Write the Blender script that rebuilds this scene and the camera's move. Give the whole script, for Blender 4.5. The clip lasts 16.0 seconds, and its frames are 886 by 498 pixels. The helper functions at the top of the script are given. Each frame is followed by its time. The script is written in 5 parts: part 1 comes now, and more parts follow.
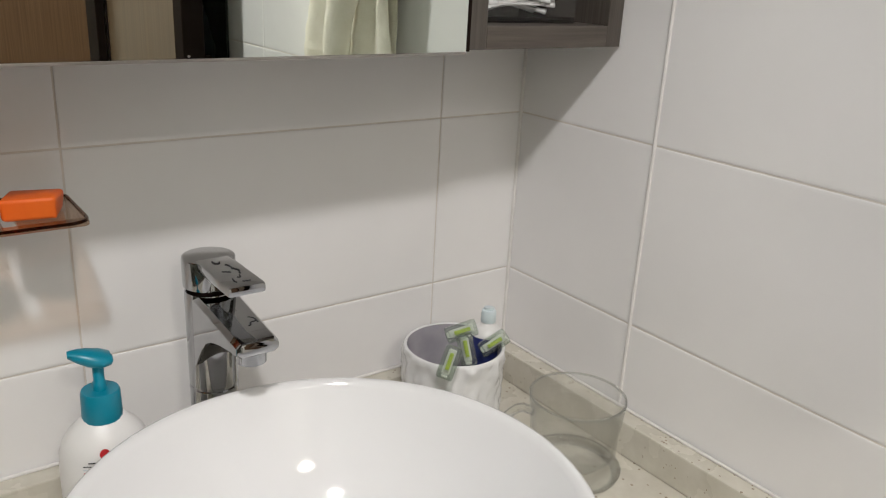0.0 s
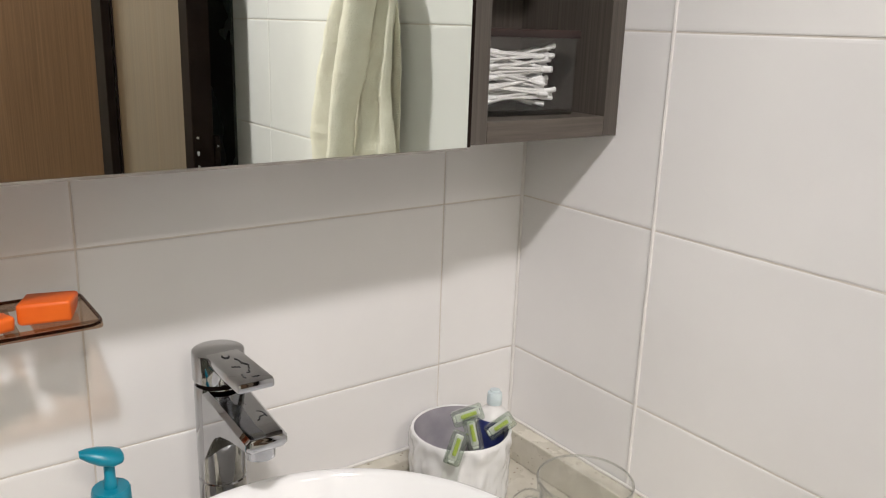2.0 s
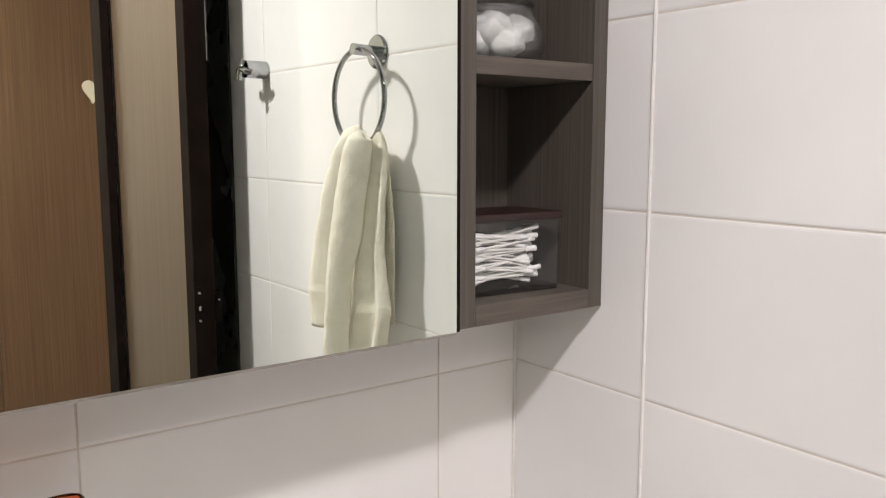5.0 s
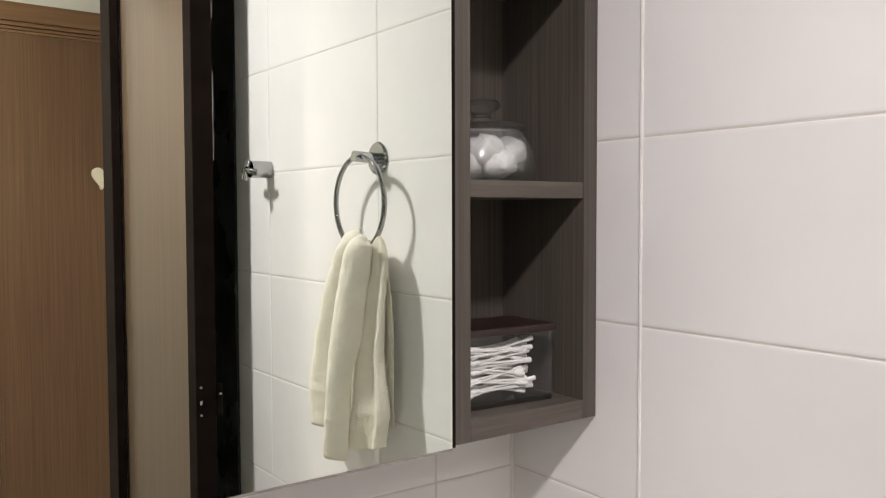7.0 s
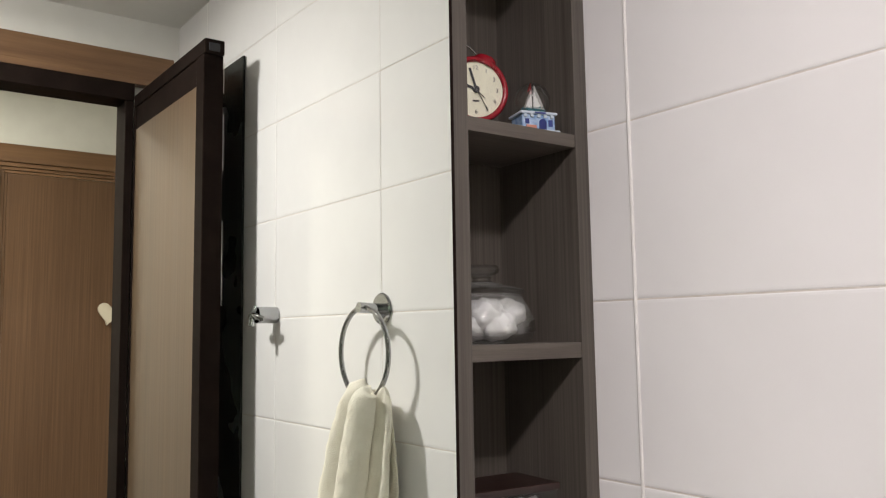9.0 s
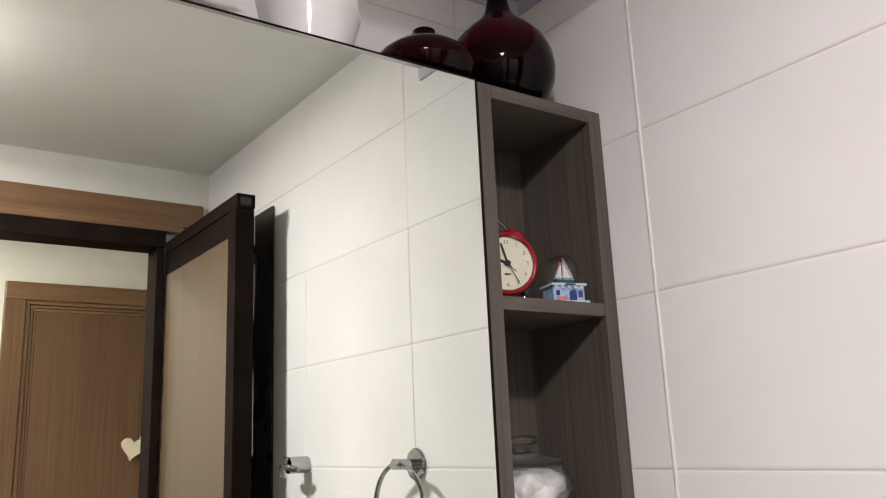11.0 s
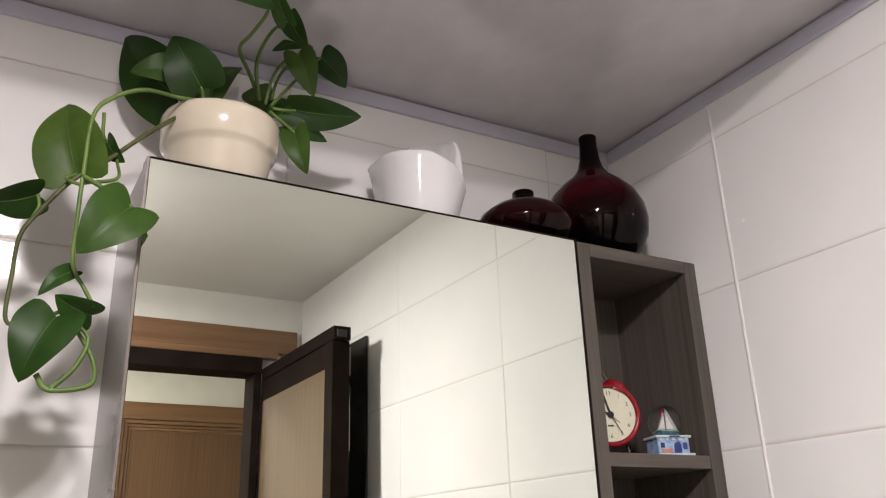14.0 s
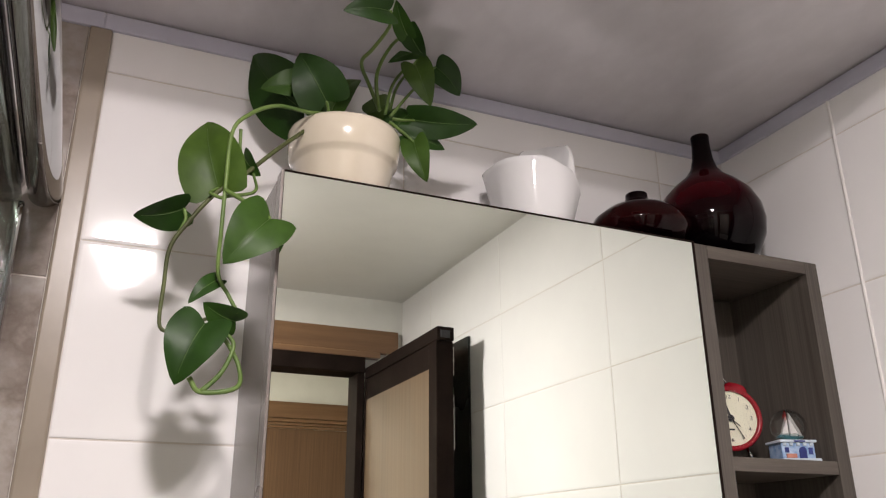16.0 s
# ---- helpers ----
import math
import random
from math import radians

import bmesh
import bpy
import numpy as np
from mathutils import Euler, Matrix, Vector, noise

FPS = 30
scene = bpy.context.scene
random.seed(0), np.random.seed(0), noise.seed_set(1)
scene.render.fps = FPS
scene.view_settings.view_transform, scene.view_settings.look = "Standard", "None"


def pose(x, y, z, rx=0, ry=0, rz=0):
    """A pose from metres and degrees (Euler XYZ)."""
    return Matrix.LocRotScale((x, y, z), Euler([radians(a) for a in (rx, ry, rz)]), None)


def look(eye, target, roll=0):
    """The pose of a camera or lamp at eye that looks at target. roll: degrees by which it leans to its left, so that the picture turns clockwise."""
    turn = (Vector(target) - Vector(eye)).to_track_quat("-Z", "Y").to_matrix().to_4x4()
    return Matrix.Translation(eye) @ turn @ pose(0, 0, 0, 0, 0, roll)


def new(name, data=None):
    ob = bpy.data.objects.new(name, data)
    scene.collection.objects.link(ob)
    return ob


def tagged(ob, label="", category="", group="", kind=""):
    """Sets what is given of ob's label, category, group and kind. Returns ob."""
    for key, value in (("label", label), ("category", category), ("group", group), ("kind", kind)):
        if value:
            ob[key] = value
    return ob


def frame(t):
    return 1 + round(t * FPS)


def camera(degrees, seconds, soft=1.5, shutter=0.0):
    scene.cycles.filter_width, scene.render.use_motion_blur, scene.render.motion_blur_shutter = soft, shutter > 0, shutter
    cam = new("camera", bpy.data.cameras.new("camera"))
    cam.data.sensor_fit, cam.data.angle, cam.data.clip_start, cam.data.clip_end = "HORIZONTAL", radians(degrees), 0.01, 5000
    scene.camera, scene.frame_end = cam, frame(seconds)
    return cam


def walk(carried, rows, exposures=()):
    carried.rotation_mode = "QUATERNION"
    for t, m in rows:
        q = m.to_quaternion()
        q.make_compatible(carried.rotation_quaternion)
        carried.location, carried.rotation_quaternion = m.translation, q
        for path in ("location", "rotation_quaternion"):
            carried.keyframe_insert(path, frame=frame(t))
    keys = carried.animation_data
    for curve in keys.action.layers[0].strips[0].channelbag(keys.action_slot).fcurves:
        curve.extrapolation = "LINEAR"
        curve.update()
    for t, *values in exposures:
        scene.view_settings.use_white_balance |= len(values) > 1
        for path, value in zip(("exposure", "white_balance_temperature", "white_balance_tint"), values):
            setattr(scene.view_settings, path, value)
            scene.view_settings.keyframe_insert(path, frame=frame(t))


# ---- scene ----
cam = camera(57.4, 16.0, soft=1.2)
PATH = [
    (0, (-0.662, -0.733, 1.391), (0.4756, 0.7712, 0.7265), 3.04),
    (0.5, (-0.661, -0.735, 1.398), (0.4690, 0.7845, 0.7544), 2.90),
    (1, (-0.654, -0.738, 1.405), (0.4751, 0.7941, 0.7909), 2.56),
    (1.5, (-0.66, -0.734, 1.413), (0.4852, 0.8031, 0.8417), 2.28),
    (2, (-0.666, -0.738, 1.425), (0.4812, 0.8119, 0.8951), 1.93),
    (2.5, (-0.663, -0.74, 1.44), (0.4851, 0.8265, 0.9603), 1.29),
    (3, (-0.662, -0.744, 1.454), (0.4970, 0.8329, 1.0448), 1.14),
    (3.5, (-0.667, -0.745, 1.466), (0.5035, 0.8391, 1.1161), 0.69),
    (6, (-0.668, -0.767, 1.526), (0.5004, 0.8455, 1.3376), -0.35),
    (6.5, (-0.672, -0.772, 1.539), (0.4987, 0.8445, 1.4117), -0.46),
    (7, (-0.673, -0.777, 1.548), (0.5010, 0.8402, 1.4598), -0.17),
    (7.5, (-0.675, -0.784, 1.562), (0.4957, 0.8371, 1.5420), 0.14),
    (8, (-0.682, -0.791, 1.574), (0.4895, 0.8286, 1.6494), -0.18),
    (8.5, (-0.687, -0.799, 1.582), (0.4817, 0.8181, 1.7270), -0.46),
    (9, (-0.694, -0.805, 1.596), (0.4733, 0.8060, 1.7989), -0.90),
    (11.5, (-0.75, -0.843, 1.687), (0.3498, 0.7435, 2.2110), -2.79),
    (12, (-0.759, -0.857, 1.698), (0.3172, 0.7234, 2.2825), -2.99),
    (12.5, (-0.767, -0.856, 1.703), (0.2898, 0.7248, 2.3229), -2.99),
    (13, (-0.778, -0.854, 1.706), (0.2528, 0.7356, 2.3465), -2.71),
    (13.5, (-0.788, -0.859, 1.713), (0.2040, 0.7439, 2.3793), -2.38),
    (14, (-0.803, -0.862, 1.724), (0.1360, 0.7595, 2.4243), -1.89),
    (14.5, (-0.814, -0.864, 1.728), (0.0630, 0.7837, 2.4489), -1.49),
    (15, (-0.83, -0.868, 1.731), (-0.0117, 0.8062, 2.4585), -1.07),
    (15.5, (-0.836, -0.863, 1.727), (-0.0596, 0.8350, 2.4426), -0.60),
    (16, (-0.844, -0.861, 1.727), (-0.0920, 0.8563, 2.4255), -0.36),
]
# ---- settings ----
EXPOSURES = [(0.0, -0.51, 6400, 6), (1.0, -0.39, 6450, 7), (2.0, -0.18, 6500, 8), (3.5, 0.01, 6500, 11), (6.0, -0.19, 6500, 12), (7.0, -0.23, 6500, 12), (9.0, -0.30, 6500, 12), (12.5, -0.26, 6620, 13), (14.4, -0.16, 6640, 13), (16.0, -0.14, 6650, 13)]
LAMP = (-0.82, -1.04, 2.342)
LAMP_WATTS, HALL_WATTS = (5.5, 21.5), 24.0
LAMP_COLOUR = (1.0, 0.936, 0.935)
MIRROR_TURN = 0.4
walk(cam, [(t, look(eye, target, roll)) for t, eye, target, roll in PATH], EXPOSURES)

# ---- light ----
world = bpy.data.worlds.new("world")
scene.world = world
world.use_nodes = True
world.node_tree.nodes["Background"].inputs[0].default_value = (0.9, 0.92, 1.0, 1)
world.node_tree.nodes["Background"].inputs[1].default_value = 0.05


def bulb(name, place, radius, watts, colour):
    data = bpy.data.lights.new(name, "POINT")
    data.shadow_soft_size, data.energy, data.color = radius, watts, colour
    ob = new(name, data)
    ob.location = place
    return ob


def area_lamp(name, place, size, watts, colour):
    data = bpy.data.lights.new(name, "AREA")
    data.shape, data.size, data.energy, data.color = "DISK", size, watts, colour
    ob = new(name, data)
    ob.location = place
    return ob


bulb("bathroom_lamp", LAMP, 0.035, LAMP_WATTS[0], LAMP_COLOUR)
area_lamp("bathroom_lamp_disc", (LAMP[0], LAMP[1], LAMP[2] + 0.052), 0.13, LAMP_WATTS[1], LAMP_COLOUR)
# unseen light added under the hall ceiling to brighten wall and door there
area_lamp("hall_fill", (-0.75, -2.2, 2.52), 0.3, HALL_WATTS, (1.0, 0.925, 0.83))


# ---- materials ----
def material(name, colour, rough=0.5, metal=0.0, coat=0.0):
    m = bpy.data.materials.new(name)
    m.use_nodes = True
    b = m.node_tree.nodes["Principled BSDF"]
    b.inputs["Base Color"].default_value = (*colour, 1)
    b.inputs["Roughness"].default_value = rough
    b.inputs["Metallic"].default_value = metal
    b.inputs["Coat Weight"].default_value = coat
    return m


def bsdf(m):
    return m.node_tree.nodes["Principled BSDF"]


def node(m, kind, **values):
    n = m.node_tree.nodes.new(kind)
    for key, value in values.items():
        n.inputs[key].default_value = value
    return n


def link(m, a, b):
    m.node_tree.links.new(a, b)


def noise_tex(m, scale, stretch=(1, 1, 1), detail=4.0, rough=0.55):
    co = m.node_tree.nodes.new("ShaderNodeTexCoord")
    mp = node(m, "ShaderNodeMapping", Scale=stretch)
    nz = node(m, "ShaderNodeTexNoise", Scale=scale, Detail=detail, Roughness=rough)
    link(m, co.outputs["Object"], mp.inputs["Vector"])
    link(m, mp.outputs["Vector"], nz.inputs["Vector"])
    return nz.outputs["Fac"]


def ramp(m, fac, stops):
    r = m.node_tree.nodes.new("ShaderNodeValToRGB")
    while len(r.color_ramp.elements) < len(stops):
        r.color_ramp.elements.new(0.5)
    for e, (at, colour) in zip(r.color_ramp.elements, stops):
        e.position, e.color = at, (*colour, 1)
    link(m, fac, r.inputs["Fac"])
    return r.outputs["Color"]


def bump(m, fac, strength, distance=0.001):
    b = node(m, "ShaderNodeBump", Strength=strength, Distance=distance)
    link(m, fac, b.inputs["Height"])
    link(m, b.outputs["Normal"], bsdf(m).inputs["Normal"])


def rough_var(m, fac, low, high):
    r = node(m, "ShaderNodeMapRange", **{"To Min": low, "To Max": high})
    link(m, fac, r.inputs["Value"])
    link(m, r.outputs["Result"], bsdf(m).inputs["Roughness"])


def varied(name, stops, scale, stretch=(1, 1, 1), rough=(0.4, 0.6), relief=0.1, relief_scale=0, metal=0.0, detail=4.0, coat=0.0, depth=0.001):
    m = material(name, stops[0][1], rough[0], metal, coat)
    fac = noise_tex(m, scale, stretch, detail)
    link(m, ramp(m, fac, stops), bsdf(m).inputs["Base Color"])
    rough_var(m, noise_tex(m, scale * 0.4, stretch), *rough)
    if relief:
        bump(m, noise_tex(m, relief_scale or scale, stretch, detail), relief, depth)
    return m


def wood(name, light, dark, rough=(0.35, 0.5), fine=90, grain=(1, 1, 0.03), band=0.66):
    m = material(name, light, rough[0])
    wide = noise_tex(m, fine * 0.16, grain, 3)
    thin = noise_tex(m, fine, (grain[0], grain[1], grain[2] * 0.6), 6, 0.7)
    mid = tuple((a + b) / 2 for a, b in zip(light, dark))
    c1 = ramp(m, thin, [(0.32, dark), (0.5, mid), (0.68, light)])
    mx = m.node_tree.nodes.new("ShaderNodeMix")
    mx.data_type, mx.blend_type = "RGBA", "MULTIPLY"
    mx.inputs["Factor"].default_value = 0.55
    link(m, c1, mx.inputs["A"])
    link(m, ramp(m, wide, [(0.3, (band, band * 0.97, band * 0.94)), (0.7, (1, 1, 1))]), mx.inputs["B"])
    link(m, mx.outputs["Result"], bsdf(m).inputs["Base Color"])
    rough_var(m, wide, *rough)
    bump(m, thin, 0.12, 0.0006)
    return m


def tile_material(name, a, b, rough=(0.06, 0.11)):
    m = varied(name, [(0.3, a), (0.7, b)], 5.0, rough=rough, relief=0.0)
    bump(m, noise_tex(m, 13.0, (1, 1, 1.6), 1.5), 0.15, 0.006)
    return m


M_TILE = tile_material("white_glazed_tile", (0.84, 0.828, 0.825), (0.88, 0.868, 0.865))
bsdf(M_TILE).inputs["Specular IOR Level"].default_value = 0.3
M_GROUT = varied("beige_grout", [(0.3, (0.66, 0.61, 0.56)), (0.7, (0.76, 0.71, 0.66))], 60, rough=(0.7, 0.9), relief=0.3)
M_SEAL = varied("white_sealant", [(0.3, (0.74, 0.72, 0.7)), (0.7, (0.82, 0.8, 0.78))], 40, rough=(0.35, 0.5), relief=0.15)
M_PAINT = varied("off_white_paint", [(0.3, (0.76, 0.75, 0.71)), (0.7, (0.81, 0.80, 0.76))], 14, rough=(0.5, 0.7), relief=0.1, relief_scale=120)
M_CEIL = varied("ceiling_paint", [(0.3, (0.74, 0.73, 0.70)), (0.7, (0.79, 0.78, 0.75))], 6, rough=(0.5, 0.65), relief=0.06, relief_scale=90)
M_SOFFIT = varied("grey_pearl_panel", [(0.36, (0.625, 0.60, 0.63)), (0.5, (0.65, 0.625, 0.655)), (0.64, (0.68, 0.655, 0.685))], 26, (1, 0.6, 1), rough=(0.09, 0.17), relief=0.05, relief_scale=9, metal=0.1, detail=9)
M_COVE = varied("pale_lilac_trim", [(0.3, (0.52, 0.52, 0.62)), (0.7, (0.59, 0.59, 0.69))], 8, rough=(0.35, 0.5), relief=0.03)
M_FLOOR = varied("grey_floor_tile", [(0.3, (0.68, 0.65, 0.62)), (0.7, (0.76, 0.73, 0.70))], 6, rough=(0.25, 0.4), relief=0.05)
M_MARBLE = varied("grey_brown_stone_tile", [(0.30, (0.16, 0.125, 0.10)), (0.46, (0.36, 0.32, 0.29)), (0.53, (0.20, 0.16, 0.135)), (0.68, (0.44, 0.40, 0.37))], 9.0, rough=(0.08, 0.16), relief=0.03, detail=9)
M_BEIGE = varied("beige_ceramic_edge", [(0.3, (0.25, 0.205, 0.16)), (0.7, (0.31, 0.26, 0.205))], 12, rough=(0.25, 0.4), relief=0.03)
M_LAMINATE = wood("grey_brown_laminate", (0.128, 0.111, 0.095), (0.064, 0.054, 0.046), (0.38, 0.5), 260, (1, 1, 0.018), 0.74)
M_LAMINATE_H = wood("grey_brown_laminate_edge", (0.140, 0.120, 0.101), (0.072, 0.059, 0.049), (0.38, 0.5), 230, (0.025, 1, 1), 0.76)
M_DOOR = wood("orange_brown_veneer", (0.172, 0.095, 0.050), (0.108, 0.055, 0.028), (0.3, 0.45), 150, (1, 1, 0.022), 0.78)
M_DOOR_H = wood("orange_brown_veneer_cross", (0.25, 0.138, 0.070), (0.16, 0.084, 0.041), (0.3, 0.45), 80, (0.03, 1, 1))
M_PANEL = wood("light_oak_panel", (0.148, 0.096, 0.056), (0.100, 0.063, 0.036), (0.35, 0.5), 130, (1, 1, 0.018), 0.72)
M_DARK = varied("dark_brown_aluminium", [(0.3, (0.012, 0.0082, 0.0070)), (0.7, (0.018, 0.0122, 0.0103))], 20, rough=(0.4, 0.5), relief=0.03)
bsdf(M_DARK).inputs["Specular IOR Level"].default_value = 0.12
bsdf(M_DARK).inputs["IOR"].default_value = 1.12
M_GREY_GREEN = varied("dark_grey_green_sheet", [(0.3, (0.020, 0.022, 0.020)), (0.7, (0.032, 0.035, 0.032))], 6, rough=(0.2, 0.35), relief=0.02)
bsdf(M_GREY_GREEN).inputs["Specular IOR Level"].default_value = 0.25
M_CHROME = varied("polished_chrome", [(0.3, (0.38, 0.385, 0.395)), (0.7, (0.44, 0.445, 0.455))], 25, rough=(0.015, 0.05), relief=0.0, metal=1.0)
M_STEEL = varied("brushed_steel", [(0.3, (0.42, 0.39, 0.37)), (0.7, (0.5, 0.47, 0.45))], 60, (1, 1, 0.05), rough=(0.25, 0.4), relief=0.05, metal=0.9)
M_SIDE = varied("taupe_gloss_side", [(0.3, (0.20, 0.175, 0.16)), (0.7, (0.24, 0.21, 0.195))], 6, rough=(0.2, 0.32), relief=0.02, metal=0.3)
M_MIRROR = material("silvered_mirror", (0.90, 0.955, 0.885), 0.0, 1.0)
M_PORCELAIN = varied("white_porcelain", [(0.3, (0.78, 0.78, 0.785)), (0.7, (0.82, 0.82, 0.825))], 4, rough=(0.05, 0.09), relief=0.0)
M_LINING = varied("grey_lilac_glaze", [(0.3, (0.36, 0.34, 0.38)), (0.7, (0.48, 0.455, 0.49))], 25, rough=(0.06, 0.12), relief=0.25, relief_scale=50)
M_CREAM = varied("cream_glazed_pot", [(0.3, (0.68, 0.605, 0.475)), (0.7, (0.74, 0.67, 0.545))], 18, rough=(0.1, 0.2), relief=0.08, relief_scale=30, coat=0.4)
M_EARTH = varied("potting_soil", [(0.3, (0.03, 0.02, 0.014)), (0.7, (0.08, 0.055, 0.04))], 90, rough=(0.8, 1.0), relief=0.8)
M_TEAL = varied("teal_plastic", [(0.3, (0.0, 0.20, 0.30)), (0.7, (0.005, 0.24, 0.345))], 12, rough=(0.28, 0.38), relief=0.02)
M_WHITE = varied("white_plastic", [(0.3, (0.78, 0.77, 0.76)), (0.7, (0.83, 0.82, 0.81))], 12, rough=(0.3, 0.42), relief=0.02)
M_RED = varied("red_lacquer", [(0.3, (0.42, 0.012, 0.018)), (0.7, (0.5, 0.018, 0.025))], 15, rough=(0.2, 0.3), relief=0.0)
M_CLOCK = varied("dark_red_lacquer", [(0.3, (0.235, 0.006, 0.014)), (0.7, (0.29, 0.009, 0.019))], 15, rough=(0.2, 0.32), relief=0.0)
M_TEAL_PAINT = material("teal_paint", (0.03, 0.16, 0.19), 0.4)
M_INK = material("dark_print", (0.02, 0.02, 0.025), 0.6)
M_PRINT = varied("pale_blue_print", [(0.3, (0.50, 0.58, 0.66)), (0.7, (0.58, 0.66, 0.72))], 60, rough=(0.4, 0.5), relief=0.0)
M_FACE = varied("cream_dial", [(0.3, (0.80, 0.78, 0.62)), (0.7, (0.84, 0.82, 0.67))], 20, rough=(0.5, 0.6), relief=0.0)
M_SOAP = varied("orange_soap", [(0.3, (0.78, 0.115, 0.008)), (0.7, (0.88, 0.165, 0.015))], 22, rough=(0.35, 0.55), relief=0.25, relief_scale=55)
M_COTTON = varied("white_cotton", [(0.3, (0.80, 0.80, 0.80)), (0.7, (0.86, 0.86, 0.86))], 60, rough=(0.9, 1.0), relief=0.5, relief_scale=220)
M_TOWEL = varied("cream_terry", [(0.3, (0.81, 0.765, 0.645)), (0.7, (0.88, 0.845, 0.74))], 30, rough=(0.9, 1.0), relief=0.6, relief_scale=480, depth=0.0028)
M_BLUE = varied("blue_painted_resin", [(0.35, (0.16, 0.30, 0.55)), (0.65, (0.45, 0.58, 0.75))], 110, rough=(0.35, 0.5), relief=0.1)
M_NAVY = varied("navy_print", [(0.4, (0.02, 0.03, 0.16)), (0.6, (0.04, 0.06, 0.24))], 40, rough=(0.3, 0.4), relief=0.0)
M_LIME = varied("lime_bristle", [(0.3, (0.42, 0.55, 0.04)), (0.7, (0.55, 0.66, 0.08))], 60, rough=(0.4, 0.6), relief=0.2)
M_BRICK = varied("terracotta_paint", [(0.3, (0.5, 0.2, 0.14)), (0.7, (0.6, 0.28, 0.2))], 60, rough=(0.5, 0.6), relief=0.0)
M_LID = wood("dark_mahogany_lid", (0.045, 0.020, 0.016), (0.016, 0.008, 0.007), (0.28, 0.4), 100, (0.05, 1, 1))
M_RIB = varied("leaf_midrib", [(0.3, (0.040, 0.085, 0.014)), (0.7, (0.075, 0.135, 0.026))], 25, rough=(0.45, 0.55), relief=0.0)
M_STEM = varied("green_stem", [(0.3, (0.07, 0.13, 0.025)), (0.7, (0.17, 0.26, 0.065))], 25, rough=(0.4, 0.55), relief=0.1)
M_BARK = varied("brown_green_stem", [(0.3, (0.045, 0.05, 0.018)), (0.7, (0.10, 0.12, 0.035))], 40, rough=(0.5, 0.65), relief=0.2)
M_ICE = varied("pale_blue_plastic", [(0.3, (0.62, 0.72, 0.76)), (0.7, (0.70, 0.79, 0.82))], 20, rough=(0.25, 0.35), relief=0.0)
M_GLOW = material("lamp_diffuser", (0.9, 0.9, 0.88), 0.4)
bsdf(M_GLOW).inputs["Emission Color"].default_value = (1, 0.94, 0.88, 1)
bsdf(M_GLOW).inputs["Emission Strength"].default_value = 3.0


def glass(name, colour, rough=0.0, ior=1.45, edge=0.85):
    """Clear thin glass: what lies behind shows through, with a Fresnel gloss."""
    m = bpy.data.materials.new(name)
    m.use_nodes = True
    nodes = m.node_tree.nodes
    nodes.clear()
    out = nodes.new("ShaderNodeOutputMaterial")
    mix = nodes.new("ShaderNodeMixShader")
    lw = nodes.new("ShaderNodeLayerWeight")
    lw.inputs["Blend"].default_value = 0.5
    power = nodes.new("ShaderNodeMath")
    power.operation = "POWER"
    power.inputs[1].default_value = 4.0
    fres = nodes.new("ShaderNodeMath")
    fres.operation = "MULTIPLY_ADD"
    fres.inputs[1].default_value = edge
    fres.inputs[2].default_value = 0.8 * ((ior - 1) / (ior + 1)) ** 2
    link(m, lw.outputs["Facing"], power.inputs[0])
    link(m, power.outputs[0], fres.inputs[0])
    clear = nodes.new("ShaderNodeBsdfTransparent")
    clear.inputs["Color"].default_value = (*colour, 1)
    gloss = nodes.new("ShaderNodeBsdfGlossy")
    gloss.inputs["Roughness"].default_value = rough
    link(m, fres.outputs[0], mix.inputs[0])
    link(m, clear.outputs[0], mix.inputs[1])
    link(m, gloss.outputs[0], mix.inputs[2])
    link(m, mix.outputs[0], out.inputs["Surface"])
    return m


def solid_glass(name, tint, share, edge=0.85):
    """Refracting glass, partly let straight through as thin walls do."""
    m = glass(name, tint, 0.015, 1.5, edge)
    nodes = m.node_tree.nodes
    out = [n for n in nodes if n.type == "OUTPUT_MATERIAL"][0]
    thin = [n for n in nodes if n.type == "MIX_SHADER"][0]
    thick = nodes.new("ShaderNodeBsdfGlass")
    thick.inputs["Color"].default_value = (*tint, 1)
    thick.inputs["Roughness"].default_value = 0.0
    thick.inputs["IOR"].default_value = 1.48
    mix = nodes.new("ShaderNodeMixShader")
    mix.inputs[0].default_value = share
    link(m, thin.outputs[0], mix.inputs[1])
    link(m, thick.outputs[0], mix.inputs[2])
    link(m, mix.outputs[0], out.inputs["Surface"])
    return m


M_GLASS = glass("clear_glass", (0.992, 0.996, 0.993), 0.015, 1.5)
M_VESSEL = solid_glass("clear_vessel_glass", (0.990, 0.998, 0.993), 0.5)
M_MUG = solid_glass("thin_mug_glass", (0.996, 1.0, 0.997), 0.05, 0.7)
M_JAR = solid_glass("thin_jar_glass", (0.993, 0.999, 0.995), 0.24)
M_SHOWER = glass("greenish_shower_glass", (0.88, 0.95, 0.91), 0.0, 1.5)
M_AMBER = glass("smoky_amber_acrylic", (0.80, 0.68, 0.58), 0.04, 1.4)
M_AMBER_EDGE = glass("dark_amber_edge", (0.30, 0.16, 0.10), 0.08, 1.4)
M_CLEAR = glass("clear_plastic_cap", (0.80, 0.85, 0.80), 0.22, 2.1)

